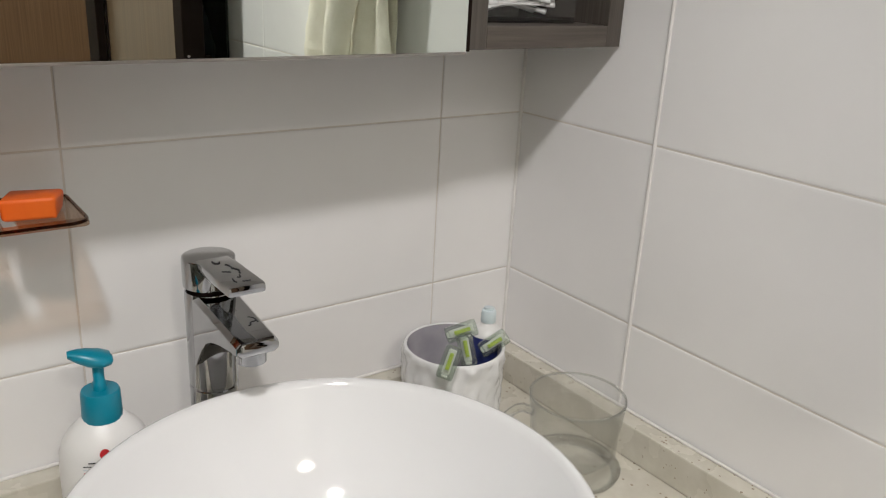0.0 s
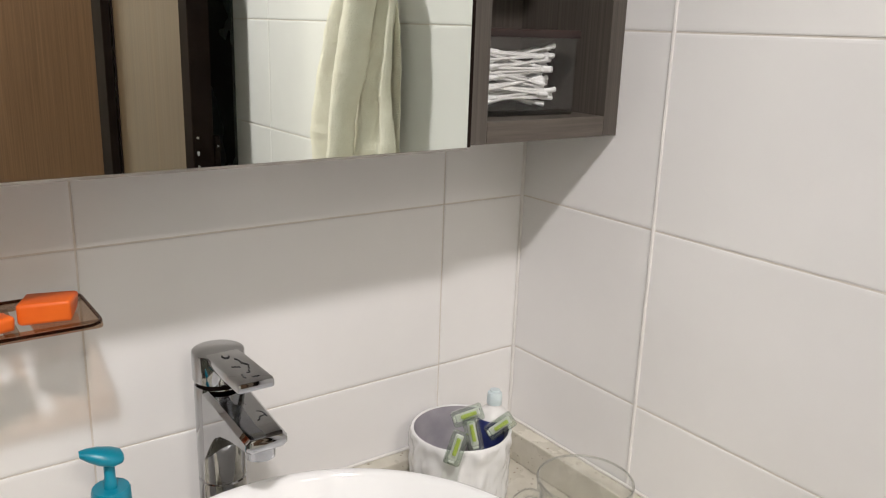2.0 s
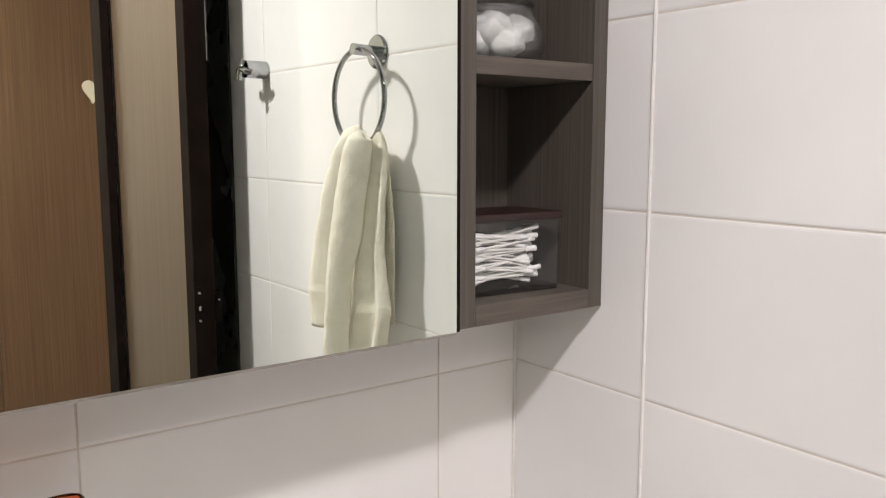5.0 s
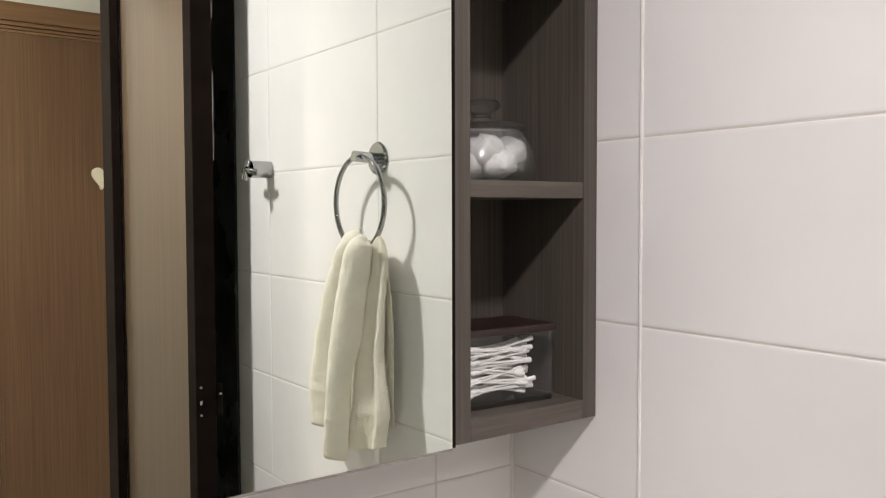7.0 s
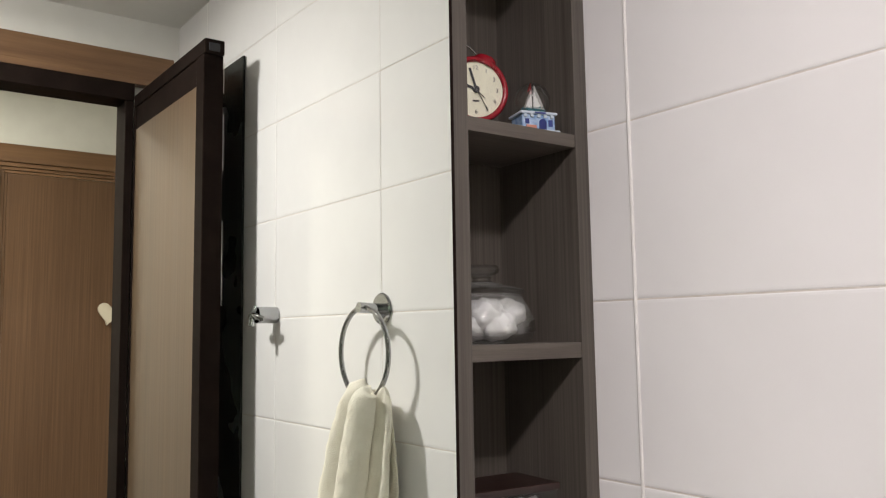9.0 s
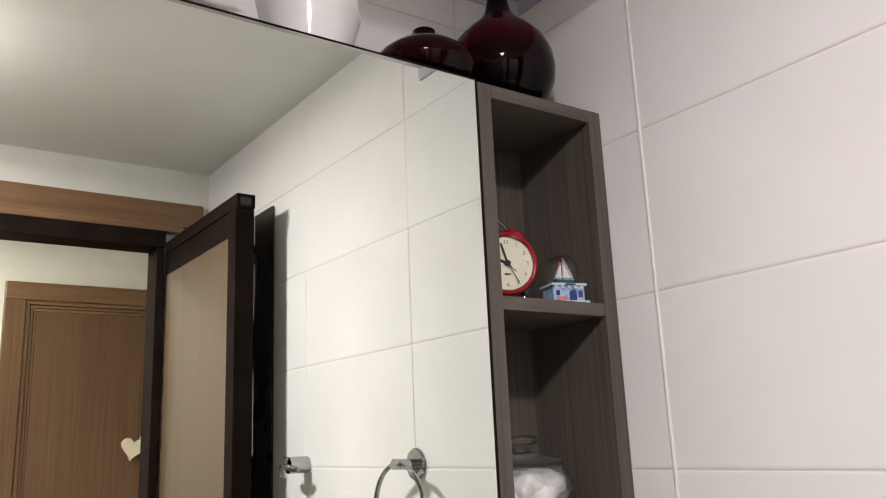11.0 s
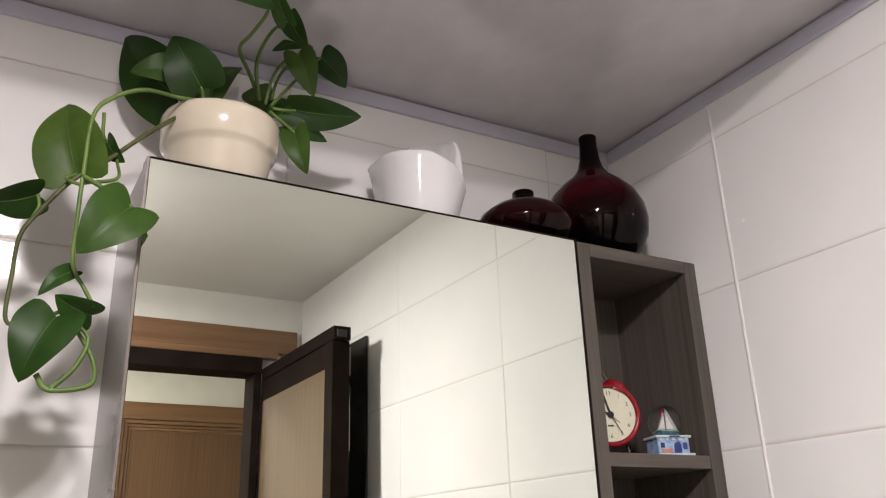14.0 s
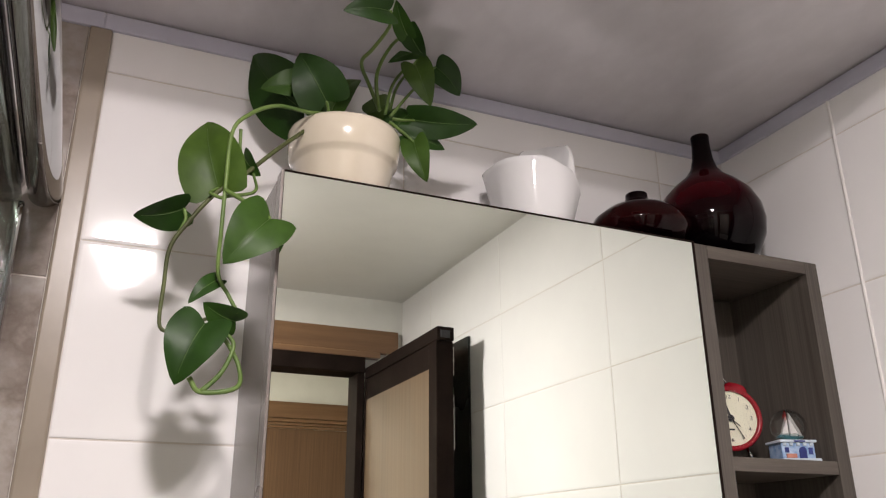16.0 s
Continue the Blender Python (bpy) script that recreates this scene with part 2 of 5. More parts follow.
# quartz with specks
M_QUARTZ = material("speckled_quartz", (0.6, 0.56, 0.48), 0.25)
_v = node(M_QUARTZ, "ShaderNodeTexVoronoi", Scale=210.0)
_c = M_QUARTZ.node_tree.nodes.new("ShaderNodeTexCoord")
link(M_QUARTZ, _c.outputs["Object"], _v.inputs["Vector"])
_m = M_QUARTZ.node_tree.nodes.new("ShaderNodeMix")
_m.data_type = "RGBA"
_sep = M_QUARTZ.node_tree.nodes.new("ShaderNodeSeparateColor")
link(M_QUARTZ, _v.outputs["Color"], _sep.inputs["Color"])
_dist = node(M_QUARTZ, "ShaderNodeMath")
_dist.operation = "LESS_THAN"
_dist.inputs[1].default_value = 0.30
link(M_QUARTZ, _v.outputs["Distance"], _dist.inputs[0])
_pick = node(M_QUARTZ, "ShaderNodeMath")
_pick.operation = "GREATER_THAN"
_pick.inputs[1].default_value = 0.88
link(M_QUARTZ, _sep.outputs[0], _pick.inputs[0])
_both = node(M_QUARTZ, "ShaderNodeMath")
_both.operation = "MULTIPLY"
link(M_QUARTZ, _dist.outputs[0], _both.inputs[0])
link(M_QUARTZ, _pick.outputs[0], _both.inputs[1])
link(M_QUARTZ, _both.outputs[0], _m.inputs["Factor"])
link(M_QUARTZ, ramp(M_QUARTZ, noise_tex(M_QUARTZ, 30, (1, 1, 1), 6), [(0.3, (0.55, 0.52, 0.44)), (0.7, (0.66, 0.63, 0.55))]), _m.inputs["A"])
_m.inputs["B"].default_value = (0.32, 0.26, 0.19, 1)
link(M_QUARTZ, _m.outputs["Result"], bsdf(M_QUARTZ).inputs["Base Color"])
rough_var(M_QUARTZ, noise_tex(M_QUARTZ, 12), 0.2, 0.35)

# ox-blood glaze: red belly that runs to black at the neck and the foot
def glaze(name, foot, belly, neck, red=0.036):
    m = material(name, (0.1, 0.01, 0.01), 0.035, 0.0, 0.0)
    bsdf(m).inputs["Specular IOR Level"].default_value = 0.16
    co = m.node_tree.nodes.new("ShaderNodeTexCoord")
    sp = m.node_tree.nodes.new("ShaderNodeSeparateXYZ")
    link(m, co.outputs["Object"], sp.inputs[0])
    mr = node(m, "ShaderNodeMapRange", **{"From Min": foot, "From Max": neck})
    link(m, sp.outputs["Z"], mr.inputs["Value"])
    wob = node(m, "ShaderNodeMath")
    wob.operation = "MULTIPLY_ADD"
    link(m, noise_tex(m, 14), wob.inputs[0])
    wob.inputs[1].default_value = 0.16
    link(m, mr.outputs["Result"], wob.inputs[2])
    link(m, ramp(m, wob.outputs[0], [(0.22, (0.0012, 0.0006, 0.001)), (belly - 0.08, (0.007, 0.0006, 0.0012)), (belly + 0.06, (red, 0.0008, red * 0.07)), (0.70, (red * 0.55, 0.0007, red * 0.05)), (0.84, (0.003, 0.0009, 0.0012))]), bsdf(m).inputs["Base Color"])
    return m


M_VASE = glaze("ox_blood_glaze", 0.0, 0.5, 0.21)
M_VASE_DARK = glaze("black_red_glaze", 0.0, 0.40, 0.098, 0.013)

# leaf: green with paler veins towards the midrib and a waxy gloss
M_LEAF = material("waxy_pothos_leaf", (0.05, 0.13, 0.02), 0.4, 0.0, 0.0)
_info = M_LEAF.node_tree.nodes.new("ShaderNodeObjectInfo")
_ramp = ramp(M_LEAF, _info.outputs["Random"], [(0.0, (0.012, 0.042, 0.004)), (0.55, (0.022, 0.068, 0.007)), (1.0, (0.064, 0.118, 0.016))])
_mx = M_LEAF.node_tree.nodes.new("ShaderNodeMix")
_mx.data_type, _mx.blend_type = "RGBA", "MULTIPLY"
_mx.inputs["Factor"].default_value = 0.8
link(M_LEAF, _ramp, _mx.inputs["A"])
link(M_LEAF, ramp(M_LEAF, noise_tex(M_LEAF, 45, (1, 1, 1), 5), [(0.3, (0.62, 0.66, 0.55)), (0.7, (1.15, 1.1, 1.1))]), _mx.inputs["B"])
link(M_LEAF, _mx.outputs["Result"], bsdf(M_LEAF).inputs["Base Color"])
bump(M_LEAF, noise_tex(M_LEAF, 70, (1, 1, 1), 3), 0.25, 0.0012)
bsdf(M_LEAF).inputs["Specular IOR Level"].default_value = 0.28
rough_var(M_LEAF, noise_tex(M_LEAF, 30), 0.40, 0.55)


# ---- mesh helpers ----
def mesh_of(name, bm, mat, smooth=False):
    me = bpy.data.meshes.new(name)
    bmesh.ops.recalc_face_normals(bm, faces=bm.faces)
    bm.to_mesh(me)
    bm.free()
    if mat:
        me.materials.append(mat)
    if smooth:
        me.polygons.foreach_set("use_smooth", [True] * len(me.polygons))
        me.update()
    return me


def part(name, bm, mat, parent=None, label="", smooth=False, sharp=0):
    ob = new(name, mesh_of(name, bm, mat, smooth))
    if parent is not None:
        ob.parent = parent
    if label:
        ob["label"] = label
    if sharp:
        ob.data.set_sharp_from_angle(angle=radians(sharp))
    return ob


def thing(name, place, label, category, group="", kind="", turn=0):
    ob = new(name)
    ob.empty_display_size = 0.02
    ob.location = place
    ob.rotation_euler = (0, 0, radians(turn))
    return tagged(ob, label, category, group, kind)


def box(x0, y0, z0, x1, y1, z1, bevel=0.0, segments=2, bm=None):
    out = bm or bmesh.new()
    made = bmesh.ops.create_cube(out, size=1, matrix=Matrix.LocRotScale(((x0 + x1) / 2, (y0 + y1) / 2, (z0 + z1) / 2), None, (abs(x1 - x0), abs(y1 - y0), abs(z1 - z0))))
    if bevel:
        edges = list({e for v in made["verts"] for e in v.link_edges})
        bmesh.ops.bevel(out, geom=edges, offset=bevel, segments=segments, affect="EDGES", profile=0.6)
    return out


def turned(profile, steps=40, bm=None, wobble=None, centre=(0, 0)):
    """A turned shape from (radius, height) pairs; radius 0 closes it."""
    out = bm or bmesh.new()
    rings = []
    for r, z in profile:
        if r <= 1e-6:
            rings.append([out.verts.new((centre[0], centre[1], z))])
            continue
        ring = []
        for i in range(steps):
            a = 2 * math.pi * i / steps
            rr = r * (wobble(a, z) if wobble else 1)
            ring.append(out.verts.new((centre[0] + rr * math.cos(a), centre[1] + rr * math.sin(a), z)))
        rings.append(ring)
    for a, b in zip(rings, rings[1:]):
        for i in range(steps):
            j = (i + 1) % steps
            if len(a) == 1 and len(b) == 1:
                continue
            if len(a) == 1:
                out.faces.new((a[0], b[i], b[j]))
            elif len(b) == 1:
                out.faces.new((a[i], b[0], a[j]))
            else:
                out.faces.new((a[i], b[i], b[j], a[j]))
    return out


def smooth_line(points, n=6):
    """A Catmull-Rom line through points."""
    pts = [Vector(p) for p in points]
    pts = [2 * pts[0] - pts[1]] + pts + [2 * pts[-1] - pts[-2]]
    out = []
    for a, b, c, d in zip(pts, pts[1:], pts[2:], pts[3:]):
        for k in range(n):
            t = k / n
            out.append(0.5 * (2 * b + (c - a) * t + (2 * a - 5 * b + 4 * c - d) * t * t + (3 * b - a - 3 * c + d) * t ** 3))
    out.append(pts[-2])
    return out


def tube(points, radius, steps=10, bm=None, closed=False, taper=1.0):
    out = bm or bmesh.new()
    n, rings = len(points), []
    side = None
    for i, p in enumerate(points):
        p = Vector(p)
        nxt = Vector(points[(i + 1) % n] if closed or i < n - 1 else points[i])
        prv = Vector(points[i - 1] if closed or i > 0 else points[i])
        way = (nxt - prv).normalized()
        ref = side if side is not None else (Vector((0, 0, 1)) if abs(way.z) < 0.9 else Vector((1, 0, 0)))
        side = (ref - way * ref.dot(way)).normalized()
        up = way.cross(side)
        r = radius * (1 + (taper - 1) * i / max(1, n - 1))
        rings.append([out.verts.new(p + r * (math.cos(2 * math.pi * k / steps) * side + math.sin(2 * math.pi * k / steps) * up)) for k in range(steps)])
    pairs = list(zip(rings, rings[1:])) + ([(rings[-1], rings[0])] if closed else [])
    for a, b in pairs:
        for k in range(steps):
            out.faces.new((a[k], a[(k + 1) % steps], b[(k + 1) % steps], b[k]))
    if not closed:
        out.faces.new(rings[0])
        out.faces.new(rings[-1])
    return out


def rod(a, b, radius, steps=16, bm=None):
    return tube([a, b], radius, steps, bm)


def slab_outline(outline, z0, z1, bevel=0.0, bm=None):
    """A flat shape with the outline [(x, y)] from z0 to z1."""
    out = bm or bmesh.new()
    low = [out.verts.new((x, y, z0)) for x, y in outline]
    top = [out.verts.new((x, y, z1)) for x, y in outline]
    out.faces.new(low)
    face = out.faces.new(top)
    for i in range(len(outline)):
        j = (i + 1) % len(outline)
        out.faces.new((low[i], low[j], top[j], top[i]))
    if bevel:
        bmesh.ops.bevel(out, geom=list(face.edges), offset=bevel, segments=2, affect="EDGES")
    return out


def rounded(x0, y0, x1, y1, r, n=5):
    pts = []
    for cx, cy, a0 in ((x1 - r, y1 - r, 0), (x0 + r, y1 - r, 90), (x0 + r, y0 + r, 180), (x1 - r, y0 + r, 270)):
        for k in range(n + 1):
            a = radians(a0 + 90 * k / n)
            pts.append((cx + r * math.cos(a), cy + r * math.sin(a)))
    return pts


# ---- structure ----
CEIL, DROP, EDGE, FAR, LEFT = 2.425, 2.305, -0.55, -1.62, -1.75
COUNTER = 0.885
STRUCT = "structure"


def structure(name, bm, mat, label):
    return tagged(part(name, bm, mat), label, name.split("_")[0], "", STRUCT)


wall_north = structure("wall_north", box(LEFT - 0.1, 0.0012, 0, 0.12, 0.12, CEIL + 0.1), M_GROUT, "wall of white glazed tiles behind the washbasin")
wall_east = structure("wall_east", box(0.0009, FAR, 0, 0.12, 0.0012, CEIL + 0.1), M_GROUT, "side wall of white glazed tiles with beige grout")
wall_west = structure("wall_west", box(LEFT - 0.1, FAR, 0, LEFT, 0.004, CEIL + 0.1), M_MARBLE, "grey brown stone wall beyond the shower")
bm = box(-0.140, FAR - 0.05, 0, 0.12, FAR, 2.245)
box(LEFT - 0.1, FAR - 0.05, 0, -0.86, FAR, 2.245, bm=bm)
box(LEFT - 0.1, FAR - 0.05, 2.245, 0.12, FAR, 2.65, bm=bm)
wall_south = structure("wall_south", bm, M_PAINT, "off-white painted wall with a doorway into the hall")
floor = structure("floor", box(LEFT - 0.1, -3.1, -0.1, 1.3, 0.12, 0), M_FLOOR, "grey tiled bathroom and hall floor")
ceiling = structure("ceiling", box(LEFT - 0.1, FAR, CEIL, 0.12, EDGE, CEIL + 0.1), M_CEIL, "plain off-white bathroom ceiling")
bm = box(LEFT - 0.1, EDGE, DROP, 0.004, 0.004, CEIL + 0.1)
soffit = tagged(part("ceiling_soffit", bm, M_SOFFIT), "lowered glossy grey ceiling panel above the washbasin", "ceiling", "", STRUCT)
bm = box(-0.885, -0.005, 2.282, 0.004, 0.003, DROP - 0.002, 0.002)
cove_n = tagged(part("trim", bm, M_COVE), "pale lilac-grey ceiling trim strip", "trim", "ceiling trim", STRUCT)
bm = box(-0.005, EDGE, 2.282, 0.003, -0.0055, DROP - 0.002, 0.002)
cove_e = tagged(part("trim", bm, M_COVE), "pale lilac-grey ceiling trim strip", "trim", "ceiling trim", STRUCT)
bm = box(LEFT, -0.005, 2.282, -0.885, 0.003, DROP - 0.002, 0.002)
tagged(part("trim", bm, M_COVE), "pale lilac-grey ceiling trim strip", "trim", "ceiling trim", STRUCT)

# hall beyond the doorway
HALL = -2.87
structure("wall_hall", box(-1.7, HALL - 0.1, 0, 1.3, HALL, 2.65), M_PAINT, "off-white hall wall round a wooden door")
bm = box(-1.8, HALL, 0, -1.7, FAR - 0.05, 2.65)
box(1.2, HALL, 0, 1.3, FAR - 0.05, 2.65, bm=bm)
box(0.12, FAR - 0.05, 0, 1.2, FAR - 0.02, 2.65, bm=bm)
structure("wall_hall_side", bm, M_PAINT, "plain off-white hall side walls")
structure("ceiling_hall", box(-1.8, HALL - 0.1, 2.55, 1.3, FAR - 0.05, 2.65), M_CEIL, "plain off-white hall ceiling")

# doorway lining of the bathroom: timber architrave over a dark metal frame
door_frame = tagged(part("door_frame", box(-0.95, FAR, 2.260, -0.018, FAR + 0.022, 2.327, 0.004), M_DOOR_H), "orange brown wooden architrave over the bathroom doorway", "door frame", "", STRUCT)
part("moulding", box(-0.95, FAR, 2.242, -0.075, FAR + 0.03, 2.2595, 0.003), M_DOOR_H, door_frame, "shadowed lower moulding")
part("head", box(-0.86, FAR - 0.052, 2.196, -0.122, FAR + 0.035, 2.2415, 0.002), M_DARK, door_frame, "dark brown metal head rail")
part("jamb", box(-0.143, FAR - 0.052, 0, -0.122, FAR + 0.03, 2.1955, 0.002), M_DARK, door_frame, "dark brown metal jamb")
part("jamb", box(-0.862, FAR - 0.052, 0, -0.825, FAR + 0.03, 2.1955, 0.002), M_DARK, door_frame, "dark brown metal jamb")
part("architrave", box(-0.95, FAR, 0, -0.862, FAR + 0.022, 2.2415, 0.004), M_DOOR, door_frame)


def door_leaf(name, x0, x1, y0, y1, top, panel, label):
    """A metal-framed leaf that stands in the plane of y; y1 is its free end."""
    leaf = thing(name, (0, 0, 0), label, "door")
    part("stile", box(x0, y1 - 0.045, 0.01, x1, y1, top - 0.032, 0.002), M_DARK, leaf)
    part("stile", box(x0, y0, 0.01, x1, y0 + 0.010, top - 0.032, 0.002), M_DARK, leaf)
    bm = box(x0, y0, top - 0.0315, x1, y1 + 0.006, top, 0.002)
    part("top_rail", bm, M_DARK, leaf)
    part("end_plug", box(x0 + 0.008, y1 + 0.004, top - 0.026, x1 - 0.01, y1 + 0.008, top - 0.008, 0.002), M_INK, leaf, "black square tube end")
    part("rail", box(x0 + 0.003, y0 + 0.0105, top - 0.09, x1 - 0.003, y1 - 0.0455, top - 0.032, 0.002), M_DARK, leaf)
    part("bottom_rail", box(x0 + 0.003, y0 + 0.0105, 0.01, x1 - 0.003, y1 - 0.0455, 0.1, 0.002), M_DARK, leaf)
    part("panel", box(x0 + 0.0025, y0 + 0.0105, 0.1005, x1 - 0.0025, y1 - 0.0455, top - 0.0905), panel, leaf, "light oak grain panel")
    return leaf


leaf_a = door_leaf("folding_door_leaf", -0.122, -0.08, -1.588, -1.092, 2.210, M_PANEL, "open door leaf, oak panel in dark metal frame")
plate = part("latch_plate", box(-0.118, -1.0918, 1.135, -0.108, -1.0905, 1.215, 0.0005), M_DARK, leaf_a, "small dark latch plate")
for z in (1.147, 1.203):
    part("screw", rod((-0.113, -1.0904, z), (-0.113, -1.0870, z), 0.0022), M_STEEL, plate, "bright screw head", True, 40)
# thin dark grey-green sheet just in front of the tiles, beside the leaf
wall_sheet = tagged(part("dark_sheet", box(-0.0085, -1.588, 0.01, -0.003, -1.160, 2.215, 0.001), M_GREY_GREEN), "thin dark grey-green sheet flat against the tiled wall", "door")
# thin steel strips stand in for the highlights along the leaf's edge
for a, b in ((1.655, 1.830), (1.935, 2.055), (2.100, 2.165)):
    part("edge_trim", box(-0.0794, -1.0935, a, -0.0782, -1.0921, b, 0.0003), M_STEEL, leaf_a, "bright strip set as a highlight on the frame edge")
catch = part("catch", box(-0.0790, -1.110, 1.140, -0.066, -1.094, 1.205, 0.003), M_DARK, leaf_a, "black plastic catch")
part("screw", rod((-0.072, -1.0938, 1.185), (-0.072, -1.0915, 1.185), 0.0022), M_CHROME, catch, "bright screw head", True, 40)
part("latch_bolt", box(-0.1155, -1.0904, 1.168, -0.1105, -1.088, 1.177, 0.001), M_CHROME, plate, "small bright latch bolt")

# hall door
hall_door = thing("door_2", (0, 0, 0), "closed orange brown wooden hall door with stepped architrave", "door", kind=STRUCT)
part("architrave", box(-0.335, HALL, 0, -0.262, HALL + 0.028, 2.253, 0.004), M_DOOR, hall_door)
part("architrave", box(-0.335, HALL, 2.2535, 0.72, HALL + 0.028, 2.322, 0.004), M_DOOR_H, hall_door)
part("architrave", box(0.652, HALL, 0, 0.72, HALL + 0.028, 2.253, 0.004), M_DOOR, hall_door)
for a, d, w in ((0.0, 0.020, 0.0155), (0.016, 0.012, 0.0125), (0.029, 0.007, 0.0105)):
    part("stop", box(-0.2615 + a, HALL, 0, -0.2615 + a + w, HALL + d, 2.253 - a - w, 0.002), M_DOOR, hall_door)
    part("stop", box(-0.2615 + a, HALL, 2.2535 - a - w, 0.6515 - a, HALL + d, 2.253 - a, 0.002), M_DOOR_H, hall_door)
part("leaf", box(-0.2215, HALL, 0.01, 0.63, HALL + 0.004, 2.2130), M_DOOR, hall_door, "orange brown veneered door leaf")
knob = part("handle", rod((0.19, HALL + 0.004, 1.655), (0.19, HALL + 0.05, 1.655), 0.012), M_CHROME, hall_door, "chrome knob", True, 40)


def heart_outline(s):
    pts = []
    for k in range(28):
        a = 2 * math.pi * k / 28
        pts.append((s * 16 * math.sin(a) ** 3 / 17, s * (13 * math.cos(a) - 5 * math.cos(2 * a) - 2 * math.cos(3 * a) - math.cos(4 * a)) / 17))
    return pts


bm = slab_outline(heart_outline(0.05), -0.006, 0.006, 0.002)
heart = tagged(part("heart_ornament", bm, M_CREAM), "cream heart ornament hanging from the hall door knob", "ornament")
heart.matrix_basis = pose(0.150, HALL + 0.03, 1.69, 90, 10, 0)
part("cord", tube([(0.02, 0.035, 0), (0.03, 0.09, 0), (0.035, 0.18, 0)], 0.002, 6), M_CREAM, heart)

# lamp on the ceiling
lamp = thing("ceiling_light", (LAMP[0], LAMP[1], CEIL), "round white ceiling light, switched on", "lamp")
part("housing", turned([(0, 0), (0.13, 0), (0.135, -0.012), (0.13, -0.025), (0.122, -0.026), (0.122, -0.02), (0, -0.02)]), M_WHITE, lamp, "", True, 40)
part("diffuser", turned([(0.1215, -0.0205), (0.119, -0.024), (0.0, -0.026)]), M_GLOW, lamp, "glowing white diffuser", True)

# ---- shower side ----
bm = box(-0.899, -0.006, 0, -0.875, 0.003, 2.2815, 0.003)
tagged(part("edge_strip", bm, M_BEIGE), "beige ceramic edge strip between white and stone tiles", "trim", "", STRUCT)

shower = thing("shower_screen", (0, 0, 0), "chrome-framed glass shower screen beside the washbasin", "shower screen")
part("header_rail", tube(smooth_line([(-0.914, -0.002, 2.075), (-0.914, -0.6, 2.075), (-0.914, -1.2, 2.075)], 4), 0.017, 20), M_CHROME, shower, "polished chrome header rail", True, 50)
part("header_rail", tube(smooth_line([(-0.950, -0.002, 2.085), (-0.950, -0.6, 2.085), (-0.950, -1.2, 2.085)], 4), 0.017, 20), M_CHROME, shower, "polished chrome header rail", True, 50)
part("gasket", box(-0.995, -1.2, 2.06, -0.974, -0.002, 2.115, 0.003), M_INK, shower, "black rubber gasket")
part("wall_profile", box(-0.941, -0.022, 0.9, -0.929, -0.002, 2.055, 0.003), M_CHROME, shower, "chrome wall profile")
pane = part("pane", box(-0.939, -1.2, 0.9, -0.932, -0.0225, 2.06, 0.001), M_SHOWER, shower, "greenish clear glass")
pane.visible_shadow = False

# ---- washbasin ----
counter = thing("countertop", (0, 0, 0), "beige speckled quartz countertop with low upstand", "countertop")
part("slab", box(-0.90, -0.52, COUNTER - 0.04, -0.001, -0.001, COUNTER, 0.003), M_QUARTZ, counter)
part("upstand", box(-0.90, -0.024, COUNTER + 0.0005, -0.026, -0.001, 0.926, 0.002), M_QUARTZ, counter, "quartz upstand")
part("upstand", box(-0.0255, -0.52, COUNTER + 0.0005, -0.001, -0.001, 0.926, 0.002), M_QUARTZ, counter, "quartz upstand")
part("apron", box(-0.90, -0.515, COUNTER - 0.2, -0.001, -0.49, COUNTER - 0.0405, 0.003), M_QUARTZ, counter)
bm = tube([(-0.90, -0.0035, 0.9275), (-0.004, -0.0035, 0.9275)], 0.0018, 8)
tube([(-0.0035, -0.008, 0.9275), (-0.0035, -0.52, 0.9275)], 0.0018, 8, bm)
part("sealant", bm, M_SEAL, counter, "white silicone bead", True, 40)

basin = thing("washbasin", (-0.426, -0.312, COUNTER), "round white porcelain vessel basin on the countertop", "washbasin")
prof = [(0, 0.001), (0.085, 0.001), (0.095, 0.004), (0.125, 0.03), (0.158, 0.07), (0.18, 0.11), (0.188, 0.131), (0.1905, 0.136), (0.190, 0.1395), (0.187, 0.141), (0.183, 0.1395), (0.180, 0.135), (0.172, 0.115), (0.150, 0.073), (0.115, 0.037), (0.07, 0.021), (0.024, 0.0165), (0.023, 0.014), (0, 0.014)]
part("bowl", turned(prof, 72), M_PORCELAIN, basin, "", True)
part("waste", turned([(0.0, 0.0145), (0.021, 0.0145), (0.0215, 0.019), (0.018, 0.0205), (0, 0.0215)], 28), M_CHROME, basin, "chrome waste plug", True)

tap = thing("basin_tap", (-0.419, -0.062, COUNTER), "tall chrome single-lever basin tap, wet lever", "tap")
part("base_ring", turned([(0, 0.0), (0.027, 0.0), (0.028, 0.004), (0.0245, 0.008), (0, 0.008)], 36), M_CHROME, tap, "", True, 50)
part("column", turned([(0, 0.0085), (0.0225, 0.0085), (0.0225, 0.119), (0.0212, 0.120), (0.0212, 0.1222), (0.0225, 0.1232), (0.0228, 0.2145), (0.0222, 0.2162), (0, 0.2162)], 40), M_CHROME, tap, "polished chrome column", True, 40)
# the shadow in the gap under the cap, put in as a dark ring
part("neck", turned([(0, 0.2164), (0.0205, 0.2164), (0.0205, 0.2208), (0, 0.2208)], 36), M_DARK, tap, "dark shadow ring", True, 40)
bm = bmesh.new()
